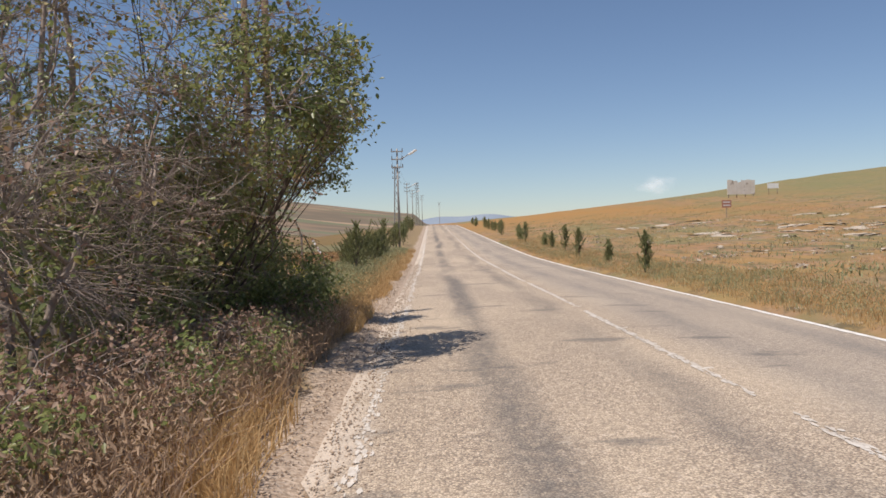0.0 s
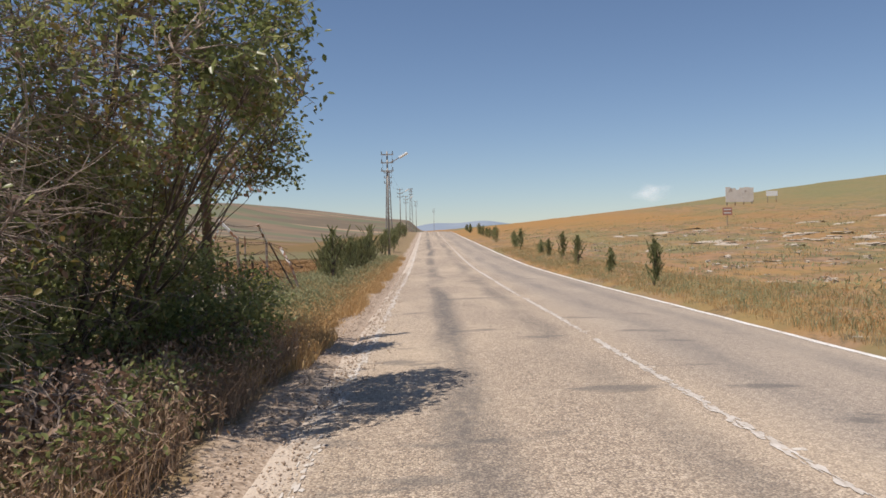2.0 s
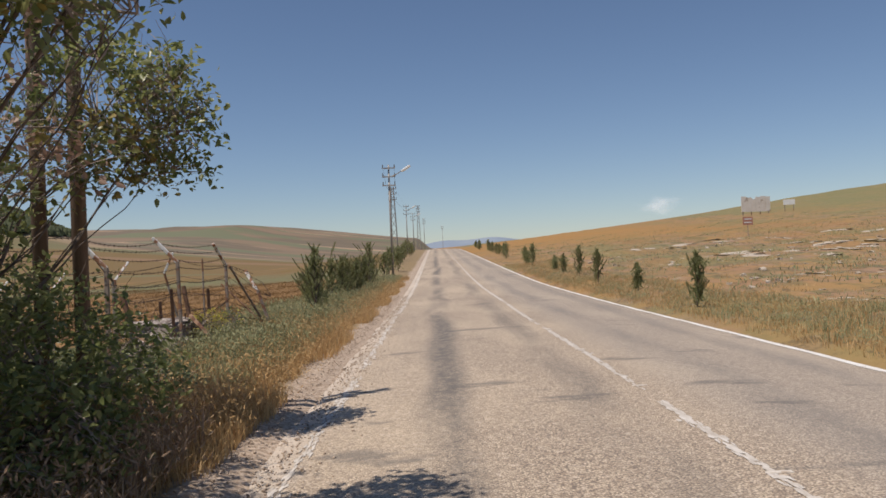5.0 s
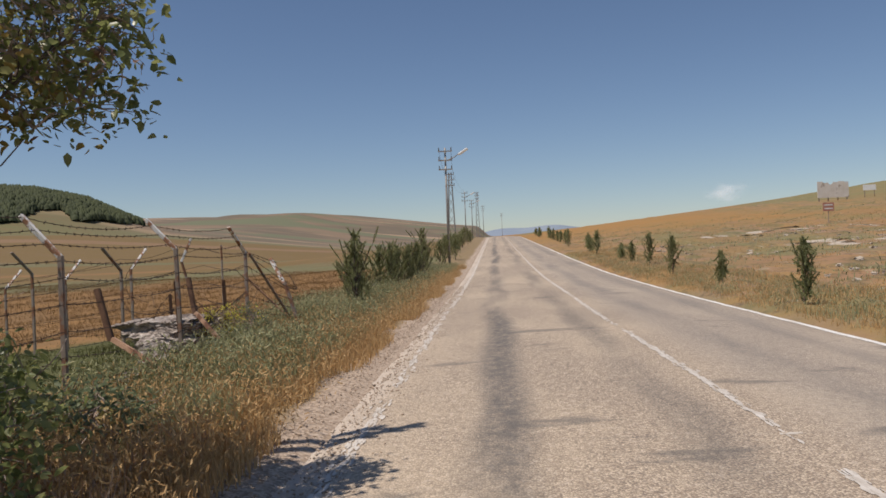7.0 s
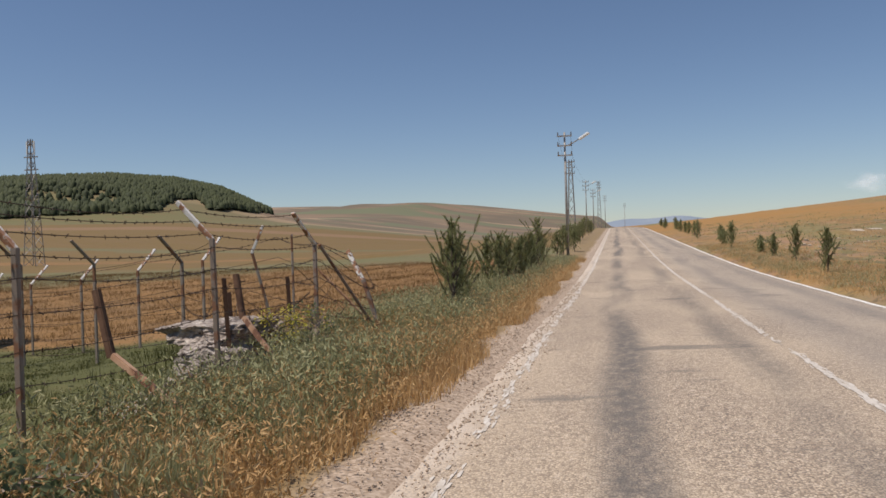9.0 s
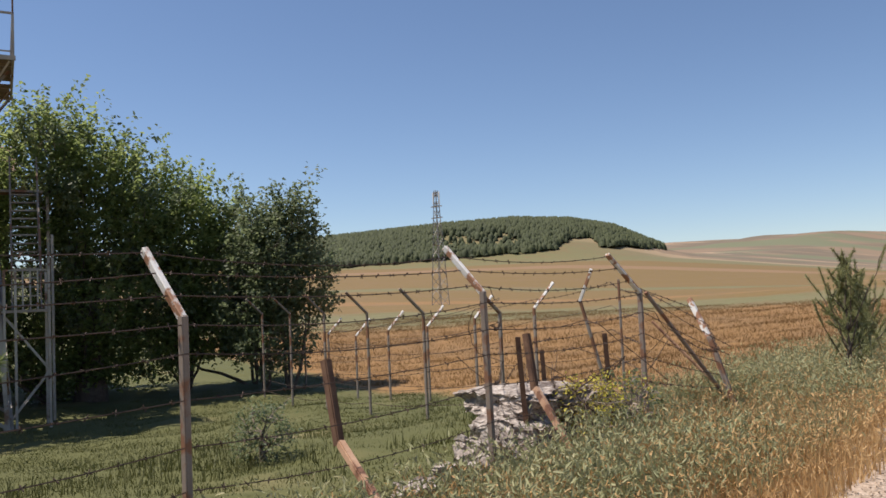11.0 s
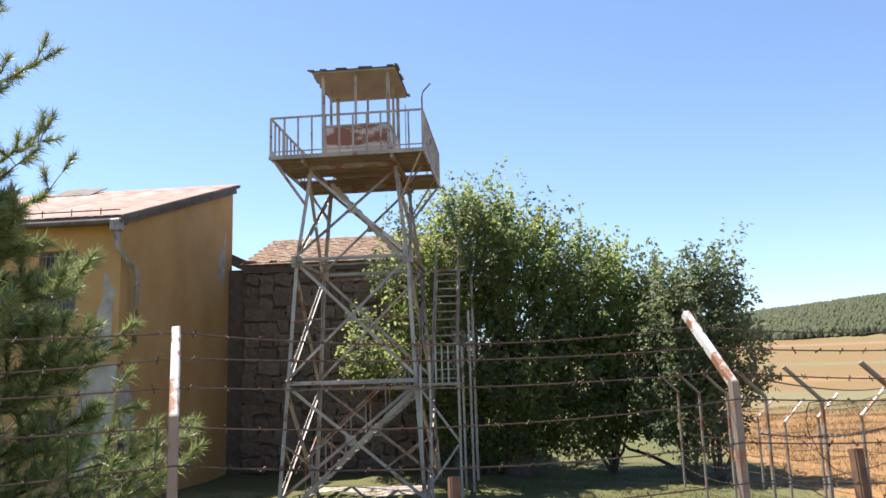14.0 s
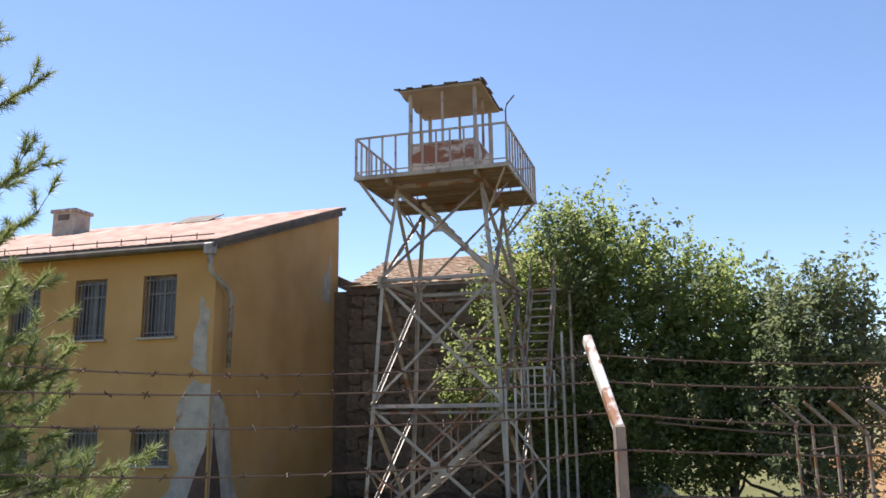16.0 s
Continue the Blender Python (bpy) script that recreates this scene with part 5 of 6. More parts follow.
leafy("weedy_shrub", "low green and brown weedy shrub at the road edge", "shrub", [(-5.2, 7.4, -0.1), (-5.9, 6.2, -0.1), (-4.9, 9.2, -0.1)],
      [((-4.95, 7.6, 0.4), (0.75, 1.1, 0.5), 330), ((-5.6, 6.0, 0.55), (1.1, 1.3, 0.65), 480), ((-4.7, 9.4, 0.4), (0.6, 1.0, 0.5), 270), ((-5.2, 4.9, 0.4), (0.8, 0.7, 0.5), 260), ((-6.9, 7.4, 0.7), (1.2, 1.6, 0.8), 300), ((-4.5, 11.0, 0.3), (0.35, 0.9, 0.35), 110)],
      [(LEAF, "leaves", 0.055, 0.30), (LEAF_BRIGHT, "fresh_leaves", 0.065, 0.08), (LEAF_PINK, "withered_leaves", 0.045, 0.40)], 45, 60, 11)
leafy("low_shrub", "low leafy shrub at the fence foot", "shrub", [(-5.9, 17.0, -0.1), (-6.6, 17.5, -0.1)],
      [((-5.9, 16.7, 0.3), (0.55, 0.6, 0.35), 150), ((-5.15, 16.7, 0.22), (0.6, 0.75, 0.36), 230), ((-6.9, 16.8, 0.35), (0.8, 0.8, 0.5), 170)], [(LEAF_GREY, "leaves", 0.06, 0.9), (LEAF_DRY, "yellow_leaves", 0.05, 0.1)], 47, 30, 9)
leafy("low_shrub", "small dark shrub standing in the lawn", "shrub", [(-10.2, 22.0, gz(-10.2, 22.0) - 0.05)],
      [((-10.2, 22.0, 0.0), (0.42, 0.42, 0.5), 150)], [(LEAF_GREY, "leaves", 0.05, 1.0)], 49, 30, 9)
leafy("yellow_weed", "yellow-flowering weed bush beside concrete rubble", "shrub", [(-6.4, 23.3, -0.05), (-6.1, 23.6, -0.05)],
      [((-6.42, 23.3, 0.42), (0.42, 0.4, 0.36), 110), ((-6.12, 23.6, 0.42), (0.42, 0.42, 0.36), 100)], [(LEAF_GREY, "leaves", 0.05, 0.4), (FLOWER, "flowers", 0.035, 0.6)], 53, 50, 10, girth=0.25)
# a fifth of the leaves are grey-green copies that stand for shaded foliage
BIG = [(LEAF_BRIGHT, "leaves", 0.145, 0.80), (LEAF_GREY, "shade_toned_leaves", 0.14, 0.20)]
GUST = (0.12, 0.30, 0.95)     # the shoots stand up and lean with the wind
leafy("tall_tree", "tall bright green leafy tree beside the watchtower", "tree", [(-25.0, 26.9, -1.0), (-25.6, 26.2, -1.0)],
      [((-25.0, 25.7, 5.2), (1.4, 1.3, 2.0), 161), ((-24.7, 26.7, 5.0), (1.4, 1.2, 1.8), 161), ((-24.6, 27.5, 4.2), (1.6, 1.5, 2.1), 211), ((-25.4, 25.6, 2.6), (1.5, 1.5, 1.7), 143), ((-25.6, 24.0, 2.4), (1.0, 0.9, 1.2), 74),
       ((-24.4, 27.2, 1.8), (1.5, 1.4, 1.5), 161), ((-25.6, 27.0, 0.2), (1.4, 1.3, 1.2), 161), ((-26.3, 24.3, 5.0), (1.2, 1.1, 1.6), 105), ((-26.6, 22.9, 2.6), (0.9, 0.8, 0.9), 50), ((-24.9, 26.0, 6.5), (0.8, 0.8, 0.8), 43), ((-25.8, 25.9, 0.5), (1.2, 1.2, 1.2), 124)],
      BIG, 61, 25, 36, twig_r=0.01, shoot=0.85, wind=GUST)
leafy("tall_tree", "bright green leafy tree in the compound row", "tree", [(-24.0, 29.6, -1.0)],
      [((-24.1, 28.6, 4.1), (1.4, 1.3, 1.6), 161), ((-24.0, 29.3, 3.6), (1.5, 1.4, 1.7), 198), ((-23.6, 30.3, 2.4), (1.5, 1.4, 1.7), 186), ((-23.8, 28.6, 1.7), (1.3, 1.3, 1.3), 118), ((-23.6, 30.2, 0.9), (1.3, 1.2, 0.9), 93), ((-23.2, 30.6, 3.9), (0.6, 0.6, 0.8), 37), ((-24.1, 28.8, 0.2), (0.9, 0.9, 0.8), 60)],
      BIG, 67, 25, 36, twig_r=0.01, shoot=0.8, wind=GUST)
leafy("tall_tree", "grey-green slender leafy tree near the fence", "tree", [(-20.6, 30.8, -1.0), (-21.2, 30.4, -1.0)],
      [((-20.8, 30.6, 2.6), (0.9, 0.9, 1.6), 170), ((-20.5, 31.0, 3.9), (0.4, 0.45, 0.8), 44), ((-21.3, 30.2, 3.7), (0.5, 0.5, 0.8), 48), ((-20.3, 31.4, 2.1), (0.65, 0.65, 1.0), 66), ((-21.4, 29.9, 1.8), (0.8, 0.8, 1.2), 90), ((-21.0, 30.4, 0.4), (1.0, 1.0, 0.8), 90)],
      [(LEAF_GREY, "leaves", 0.13, 1.0)], 71, 25, 36, twig_r=0.01, shoot=0.85, wind=GUST)
# brighter green copies stand for sunlit leaves among the grey-green
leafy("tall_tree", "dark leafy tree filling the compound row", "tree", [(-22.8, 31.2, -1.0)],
      [((-22.7, 30.9, 1.9), (1.1, 1.1, 1.3), 120), ((-22.4, 30.8, 0.8), (1.0, 1.0, 1.0), 90), ((-26.5, 29.0, 1.2), (1.8, 1.8, 1.8), 120)], [(LEAF_GREY, "leaves", 0.13, 0.6), (LEAF_BRIGHT, "sun_toned_leaves", 0.14, 0.4)], 73, 25, 40, twig_r=0.01, shoot=0.6, wind=GUST)
trunk = thing("old_trunk", "thick dark bare trunk in the shade of the trees", "tree", at=pose(-25.1, 27.1, gz(-25.1, 27.1)))
g = Geo()
g.tube([(0, 0, -0.2), (0.02, 0.03, 0.4), (-0.04, 0.02, 1.4), (0.05, -0.05, 2.6), (0.2, 0.1, 3.8)], [0.52, 0.42, 0.36, 0.30, 0.2], 12)
for a, b in (((0, 0, 1.8), (0.6, 0.9, 3.6)), ((0, 0, 2.1), (-0.5, -0.9, 3.9))):
    grow(g, a, b, 0.17, 0.08, 5, 0.2, 6, 8)
part("stem", g, BARK, trunk, smooth=True)


def needle_cloud(rng, tips, dirs, count, ln, width, brush):
    """Needles standing out round the twig ends: thin triangles."""
    n = len(tips) * count
    c = np.repeat(np.array(tips), count, 0)
    d0 = np.repeat(np.array(dirs), count, 0)
    back = rng.uniform(0, 1, n)[:, None]
    c = c - d0 * back * ln * brush
    d = d0 * 0.8 + rng.normal(0, 0.5, (n, 3))
    d /= np.linalg.norm(d, axis=1)[:, None]
    s = np.cross(d, rng.normal(size=(n, 3)))
    s /= np.linalg.norm(s, axis=1)[:, None]
    L = ln * rng.uniform(0.7, 1.2, n)[:, None]
    v = np.stack([c - s * width / 2, c + s * width / 2, c + d * L], 1).reshape(-1, 3)
    return v, np.arange(n * 3).reshape(-1, 3)


def pine(name, label, height, radius, whorls, per, needle, seed, at, count=26, material=NEEDLE, group="", width=0.006, crown_from=0.10, up=0.5, sub=5, brush=2.2, slim=0.75):
    rng = np.random.default_rng(seed)
    rnd = random.Random(seed)
    root = thing(name, label, "pine tree", group, at=at)
    wood = Geo()
    trunk = grow(wood, (0, 0, -0.15), (0, 0, height * 0.97), 0.012 * height + 0.01, 0.006, seed, 0.05, 10, 7)
    tips, dirs = [(0, 0, height)], [(0, 0, 1)]
    for w in range(whorls):
        t = crown_from + (0.97 - crown_from) * (w + 0.5) / whorls
        z = t * height
        reach = radius * (1 - t) ** slim * rnd.uniform(0.85, 1.1) + 0.02 * height
        a0 = rnd.uniform(0, 6.3)
        for k in range(per):
            a = a0 + 6.283 * k / per + rnd.uniform(-0.35, 0.35)
            r = reach * rnd.uniform(0.65, 1.1)
            e = Vector((math.cos(a) * r, math.sin(a) * r, z + r * up * rnd.uniform(0.5, 1.2)))
            pts = grow(wood, (0, 0, z), e, 0.006 + 0.012 * r, 0.004, seed + w * 20 + k, 0.25, 6, 4)
            d = (pts[-1] - pts[-3]).normalized()
            tips.append(tuple(e))
            dirs.append(tuple(d))
            for j in range(sub):
                p = pts[2 + j % 5]
                q = Vector((rnd.uniform(-1, 1), rnd.uniform(-1, 1), rnd.uniform(-0.1, 1.0))).normalized()
                q = (q + d * 0.8).normalized()
                tip = p + q * r * rnd.uniform(0.18, 0.4)
                grow(wood, p, tip, 0.006, 0.003, seed + w * 31 + k * 7 + j, 0.2, 3, 3)
                tips.append(tuple(tip))
                dirs.append(tuple(q))
    part("trunk", wood, BARK, root, smooth=True)
    v, f = needle_cloud(rng, tips, dirs, count, needle, width, brush)
    tagged(part("needles", big_mesh("needles", v, f, material), material, root), kind="stuff")
    return root


pine("pine_tree", "tall long-needled pine inside the fence", 9.6, 1.9, 17, 5, 0.12, 5, pose(-10.6, 15.8, gz(-10.6, 15.8)), 95, width=0.011, up=0.9, sub=12, brush=1.7, slim=1.3, crown_from=0.04)
pine("pine_tree", "low bushy long-needled pine near the fence", 3.4, 1.65, 10, 7, 0.12, 8, pose(-9.1, 16.8, gz(-9.1, 16.8)), 100, width=0.011, up=0.4, sub=14, brush=1.7, slim=0.6, crown_from=0.04)

RIGHT = [(4.37, 27.94, 1.42), (5.16, 36.9, 1.0), (5.05, 43.4, 1.58), (5.85, 52.3, 1.65), (5.6, 56.0, 1.2), (5.8, 61.0, 1.0)]
LEFT = [(-5.16, 28.6, 1.95), (-5.45, 30.4, 1.2), (-5.4, 36.5, 1.75), (-5.2, 39.5, 1.5), (-5.5, 43.0, 1.7), (-5.3, 47.0, 2.4), (-5.6, 51.0, 1.8)]
rnd = random.Random(12)
for i in range(9):
    LEFT.append((-5.6 + rnd.uniform(-0.5, 0.5), 31 + i * 2.6 + rnd.uniform(-1.0, 1.0), rnd.uniform(1.2, 1.9)))
for i in range(15):
    RIGHT.append((5.6 + rnd.uniform(-0.4, 0.8), 67 + i * 7.5 + rnd.uniform(-2, 2), rnd.uniform(1.0, 1.8)))
    LEFT.append((-5.5 + rnd.uniform(-0.5, 0.5), 54 + i * 5.5 + rnd.uniform(-1.5, 1.5), rnd.uniform(1.6, 2.4)))
for i, (x, y, h) in enumerate(RIGHT + LEFT):
    near = y < 60
    pine("young_pine", "young upright pine in the grass verge" if x > 0 else "young pine in a dense roadside row", h, 0.30 * h if x > 0 else 0.40 * h, 6 if near else 5, 4, 0.06 if near else 0.10, 200 + i,
         pose(x, y, gz(x, y)), 170 if near else 50, NEEDLE_YOUNG, "young pines east of the road" if x > 0 else "young pines west of the road",
         0.011 if near else 0.024, 0.03, 1.9, 2, 6.5, 0.85)

# ---- poles, signs ----
pair = thing("twin_pole", "two tall brown wooden poles joined by rungs", "pole", at=pose(-5.6, 15.85, -0.1))
for x in (-0.19, 0.19):
    part("pole", Geo().tube([(x, 0, -0.2), (x * 0.97, 0, 3.5), (x * 0.9, 0, 7.2)], [0.075, 0.068, 0.055], 8), WOODPOLE, pair, smooth=True)
for z in (6.0, 6.6, 7.0):
    part("rung", Geo().bar((-0.3, -0.06, z), (0.3, -0.06, z), 0.06, 0.08), WOODPOLE, pair)


def street_pole(x, y, h, lattice, lamp, group="roadside power poles"):
    z = gz(x, y)
    root = thing("power_pole", "grey lattice steel power pole beside the road" if lattice else "slim grey power pole with crossarms and lamp", "power pole", group, at=pose(x, y, z))
    if lattice:
        b, t = 0.42, 0.14
        for sx, sy in CORNERS:
            part("leg", Geo().bar((sx * b, sy * b, -0.3), (sx * t, sy * t, h), 0.07), PIPE, root)
        n = 9
        for k in range(n):
            z0, z1 = h * k / n, h * (k + 1) / n
            w0, w1 = b + (t - b) * k / n, b + (t - b) * (k + 1) / n
            for (ca, cb) in SIDES:
                if k % 2:
                    ca, cb = cb, ca
                part("lacing", Geo().bar((ca[0] * w0, ca[1] * w0, z0), (cb[0] * w1, cb[1] * w1, z1), 0.045), PIPE, root)
    else:
        part("shaft", Geo().tube([(0, 0, -0.3), (0, 0, h)], [0.10, 0.06], 8), PIPE, root, smooth=True)
    for k in range(3):
        zz = h - 0.25 - 0.62 * k
        arm = part("crossarm", Geo().box((0, -0.12, zz), (0.95, 0.07, 0.08)), PIPE, root)
        for s in (-0.42, 0.42):
            part("insulator", Geo().tube([(s, -0.12, zz + 0.05), (s, -0.12, zz + 0.26)], [0.04, 0.03], 6), FASCIA, arm)
    if lamp:
        arm = part("lamp_arm", Geo().tube([(0, 0, h - 0.9), (0.5, -0.2, h - 0.75), (0.95, -0.35, h - 0.5)], 0.035, 6), PIPE, root)
        part("lamp_head", Geo().box((1.25, -0.45, h - 0.36), (0.75, 0.26, 0.14), Euler((0, -0.5, -0.3)).to_matrix()), WHITE_LAMP, arm, "white street lamp head", bevel=0.03)
    return root


WHITE_LAMP = mat("white_enamel", [(0.70, 0.70, 0.68), (0.82, 0.82, 0.80)], 3, 0.4, 0, 0.05)
street_pole(-5.15, 65.3, 7.9, False, True)
street_pole(-6.7, 100.0, 8.6, True, False)
street_pole(-6.5, 138.0, 8.0, False, True)
street_pole(-6.3, 170.0, 7.8, False, True)
street_pole(-5.6, 190.0, 10.2, True, False)
street_pole(-5.0, 240.0, 10.0, False, False)
street_pole(1.2, 330.0, 13.0, False, False)
# cables between the poles
def cable(a, b, label, sag=0.6):
    a, b = Vector(a), Vector(b)
    pts = [(b - a) * (i / 24) + Vector((0, 0, -4 * sag * (i / 24) * (1 - i / 24))) for i in range(25)]
    root = thing("power_cable", label, "cable", "overhead cables", at=pose(*a))
    part("strand", Geo().tube(pts, 0.009, 4), FASCIA, root)


for s_, zt in ((-0.4, 7.65), (0.4, 7.65)):
    top = gz(-5.15, 65.3) + zt
    cable((-5.15 + s_, 65.2, top), (-6.7 + s_, 99.9, gz(-6.7, 100.0) + zt + 0.7), "thin dark overhead power cable", 0.5)
    cable((-6.7 + s_, 99.9, gz(-6.7, 100.0) + zt + 0.7), (-6.5 + s_, 137.9, gz(-6.5, 138.0) + zt + 0.1), "thin dark overhead power cable", 0.5)

# mast in the field
mast = thing("radio_mast", "thin grey lattice mast in the wheat field", "mast", at=pose(-64.0, 88.7, gz(-64.0, 88.7)))
MH = 14.3 - gz(-64.0, 88.7)
for sx, sy in CORNERS:
    part("leg", Geo().bar((sx * 0.75, sy * 0.75, -0.3), (sx * 0.16, sy * 0.16, MH), 0.08), PIPE, mast)
for k in range(12):
    z0, z1 = MH * k / 12, MH * (k + 1) / 12
    w0, w1 = 0.75 - 0.59 * k / 12, 0.75 - 0.59 * (k + 1) / 12
    for (ca, cb) in SIDES:
        if k % 2:
            ca, cb = cb, ca
        part("lacing", Geo().bar((ca[0] * w0, ca[1] * w0, z0), (cb[0] * w1, cb[1] * w1, z1), 0.05), PIPE, mast)
for s in (-0.45, 0.45):
    part("antenna", Geo().box((s, 0, MH * 0.93), (0.14, 0.1, 1.5)), WHITE_LAMP, mast)
for k in range(2):
    part("crossarm", Geo().box((0, 0, MH * (0.76 + 0.1 * k)), (1.7, 0.1, 0.12)), PIPE, mast)

SIGN_PALE = mat("bleached_sign_paint", [(0.66, 0.60, 0.52), (0.80, 0.75, 0.68)], 0.8, 0.8, 0, 0.1, 6, (0.30, 0.22, 0.16), 0.5, 0.56)
SIGN_RED = mat("faded_red_sign_paint", [(0.36, 0.15, 0.10), (0.48, 0.24, 0.17)], 2, 0.7, 0, 0.1)
bb = thing("billboard", "bleached broken billboard on the hillside", "billboard", at=pose(55.8, 150.5, gz(55.8, 150.5), 0, 0, 12))
bz = 10.3 - gz(55.8, 150.5)
for i, (w, cut) in enumerate(((0.95, 0.0), (0.95, 0.25), (0.95, 0.55), (0.95, 0.15), (0.95, 0.0), (0.95, 0.12))):
    part("panel", Geo().prism([(-2.9 + i * 0.97, 0, 0.55), (-2.9 + i * 0.97 + w, 0, 0.55), (-2.9 + i * 0.97 + w, 0, bz - cut * 0.6), (-2.9 + i * 0.97 + 0.4, 0, bz - cut), (-2.9 + i * 0.97, 0, bz - cut * 0.3)], (0, 0, 0), (0, 0.06, 0)), SIGN_PALE, bb)
for x in (-2.6, -0.9, 0.9, 2.6):
    part("post", Geo().box((x, 0.12, bz / 2 - 0.2), (0.14, 0.12, bz - 0.2)), STEEL_OLD, bb)
sg = thing("white_sign", "small blank white sign on the ridge", "sign", at=pose(61.8, 150.5, gz(61.8, 150.5)))
sz = 9.0 - gz(61.8, 150.5)
part("panel", Geo().box((0, 0, sz), (2.1, 0.05, 0.95)), WHITE_LAMP, sg)
for x in (-0.8, 0.8):
    part("post", Geo().box((x, 0.06, sz / 2 - 0.2), (0.09, 0.07, sz)), STEEL_OLD, sg)
sg = thing("red_sign", "faded red sign with pale lines on one post", "sign", at=pose(31.4, 92.9, gz(31.4, 92.9), 0, 0, 8))
sz = 4.14 - gz(31.4, 92.9)
panel = part("panel", Geo().box((0, 0, sz), (1.15, 0.04, 0.85)), SIGN_RED, sg)
for k in range(2):
    part("text_bar", Geo().box((0, -0.026, sz + 0.2 - 0.36 * k), (0.85, 0.01, 0.11)), WHITE_LAMP, panel)
part("post", Geo().tube([(0, 0.05, -0.2), (0, 0.05, sz + 0.3)], 0.045, 6), STEEL_OLD, sg)

# ---- grass, weeds, stones, woods ----
def patchy(x, y, s, cut, seed=0.0):
    return lumps(x, y, s, seed) > cut


def grass(name, label, n, xr, yr, height, width, material, lean=0.35, cut=None, scale=1.2, seed=0.0, power=1.0, where=None):
    x = RNG.uniform(*xr, n)
    y = yr[0] + (yr[1] - yr[0]) * RNG.uniform(0, 1, n) ** power
    ok = np.ones(n, bool)
    if cut is not None:
        ok &= patchy(x, y, scale, cut, seed)
    if where is not None:
        ok &= where(x, y)
    x, y = x[ok], y[ok]
    h = height if not callable(height) else height(x, y)
    ob = new(name, blade_mesh(name, x, y, land_z(x, y) - 0.03, h, width, material, lean))
    return tagged(ob, label, "grass", kind="stuff")


grass("dry_grass", "tall dry straw grass along the road edge", 26000, (-5.6, -3.75), (3, 60), 0.28, 0.011, GRASS_DRY, 0.4, power=1.5,
      where=lambda x, y: x < -3.9 + 0.25 * np.sin(y * 0.9) + 0.15 * np.sin(y * 2.7) - 0.5 * sstep(y, 8.5, 9.5) * sstep(y, 15.5, 14.5))
grass("dry_grass", "tall dry grass beneath the roadside shrubs", 17000, (-5.3, -3.7), (4.5, 13), 0.34, 0.008, GRASS_DRY, 0.7, 0.0, 1.5, 3.0,
      where=lambda x, y: x < -3.85 + 0.2 * np.sin(y * 1.3) - 0.5 * sstep(y, 8.5, 9.5))
grass("brown_weeds", "withered brown weeds below the shrubs", 15000, (-7.5, -4.0), (4, 15), 0.46, 0.009, GRASS_BROWN, 0.75, -0.3, 1.3, 1.0)
grass("green_weeds", "grey-green tall weeds on the verge", 36000, (-7.0, -4.25), (17.5, 60), 0.38, 0.010, GRASS_GREEN, 0.4, -0.5, 0.9, 2.0, 1.6,
      where=lambda x, y: (x > -6.0) | (y > 24.6))
grass("brown_weeds", "mixed withered weeds under the shrubs", 9000, (-7.5, -4.2), (4, 17), 0.4, 0.014, GRASS_BROWN, 0.45, 0.0, 1.1, 5.0)
grass("dry_grass", "dry grass verge east of the road", 40000, (3.55, 7.5), (6, 75), 0.15, 0.012, GRASS_DRY, 0.4, power=1.4)
grass("green_weeds", "grey-green weeds east of the road", 12000, (3.6, 7.0), (8, 70), 0.22, 0.013, GRASS_GREEN, 0.4, 0.3, 0.9, 1.0, 1.4)
grass("hill_grass", "short dry grass clumps on the stony hillside", 42000, (6.5, 45), (14, 110), 0.12, 0.03, GRASS_DRY, 0.5, 0.1, 0.7, 4.0, 1.2)
grass("hill_scrub", "grey-green scrub tufts on the stony hillside", 30000, (6.5, 60), (14, 140), 0.2, 0.05, GRASS_GREEN, 0.5, 0.35, 0.55, 7.0, 1.1)
grass("lawn", "short green lawn inside the compound", 110000, (-24, -6.4), (13, 33), 0.07, 0.009, GRASS_LAWN, 0.5,
      where=lambda x, y: y + 0.38 * x < 24.5)
grass("lawn_weeds", "taller lawn weeds along the fence", 9000, (-12, -6.3), (14, 27), 0.2, 0.012, GRASS_LAWN, 0.5, 0.2, 1.0, 2.0)
grass("wheat", "ripe orange-brown crop beyond the fence", 150000, (-42, -6.6), (25.5, 62), 0.15, 0.012, GRASS_WHEAT, 0.7, power=1.25,
      where=lambda x, y: y + 0.38 * x > 25.4 + 0.8 * lumps(x, y, 0.5, 4.0))

grass("dry_grass", "dense orange straw grass at the road edge", 22000, (-5.0, -3.8), (13, 50), 0.22, 0.010, GRASS_DRY, 0.5, power=1.6,
      where=lambda x, y: x < -3.92 + 0.2 * np.sin(y * 0.9) + 0.12 * np.sin(y * 2.7))

# bushy weeds on the verge: tiny leaves on short stems
def weeds(name, label, n, xr, yr, height, size, material, per=70, power=1.5, where=None, kind="stuff"):
    x = RNG.uniform(*xr, n)
    y = yr[0] + (yr[1] - yr[0]) * RNG.uniform(0, 1, n) ** power
    if where is not None:
        ok = where(x, y)
        x, y = x[ok], y[ok]
    n = len(x)
    h = height * RNG.uniform(0.5, 1.25, n)
    t = RNG.uniform(0.05, 1, (n, per))
    spread = 0.10 + 0.16 * t
    c = np.stack([x[:, None] + RNG.normal(0, 1, (n, per)) * spread, y[:, None] + RNG.normal(0, 1, (n, per)) * spread, land_z(x, y)[:, None] + t * h[:, None]], -1).reshape(-1, 3)
    ob = new(name, leaf_mesh(name, c, size, material, 0.24, -1.1, 1.5))
    return tagged(ob, label, "weeds", kind=kind)


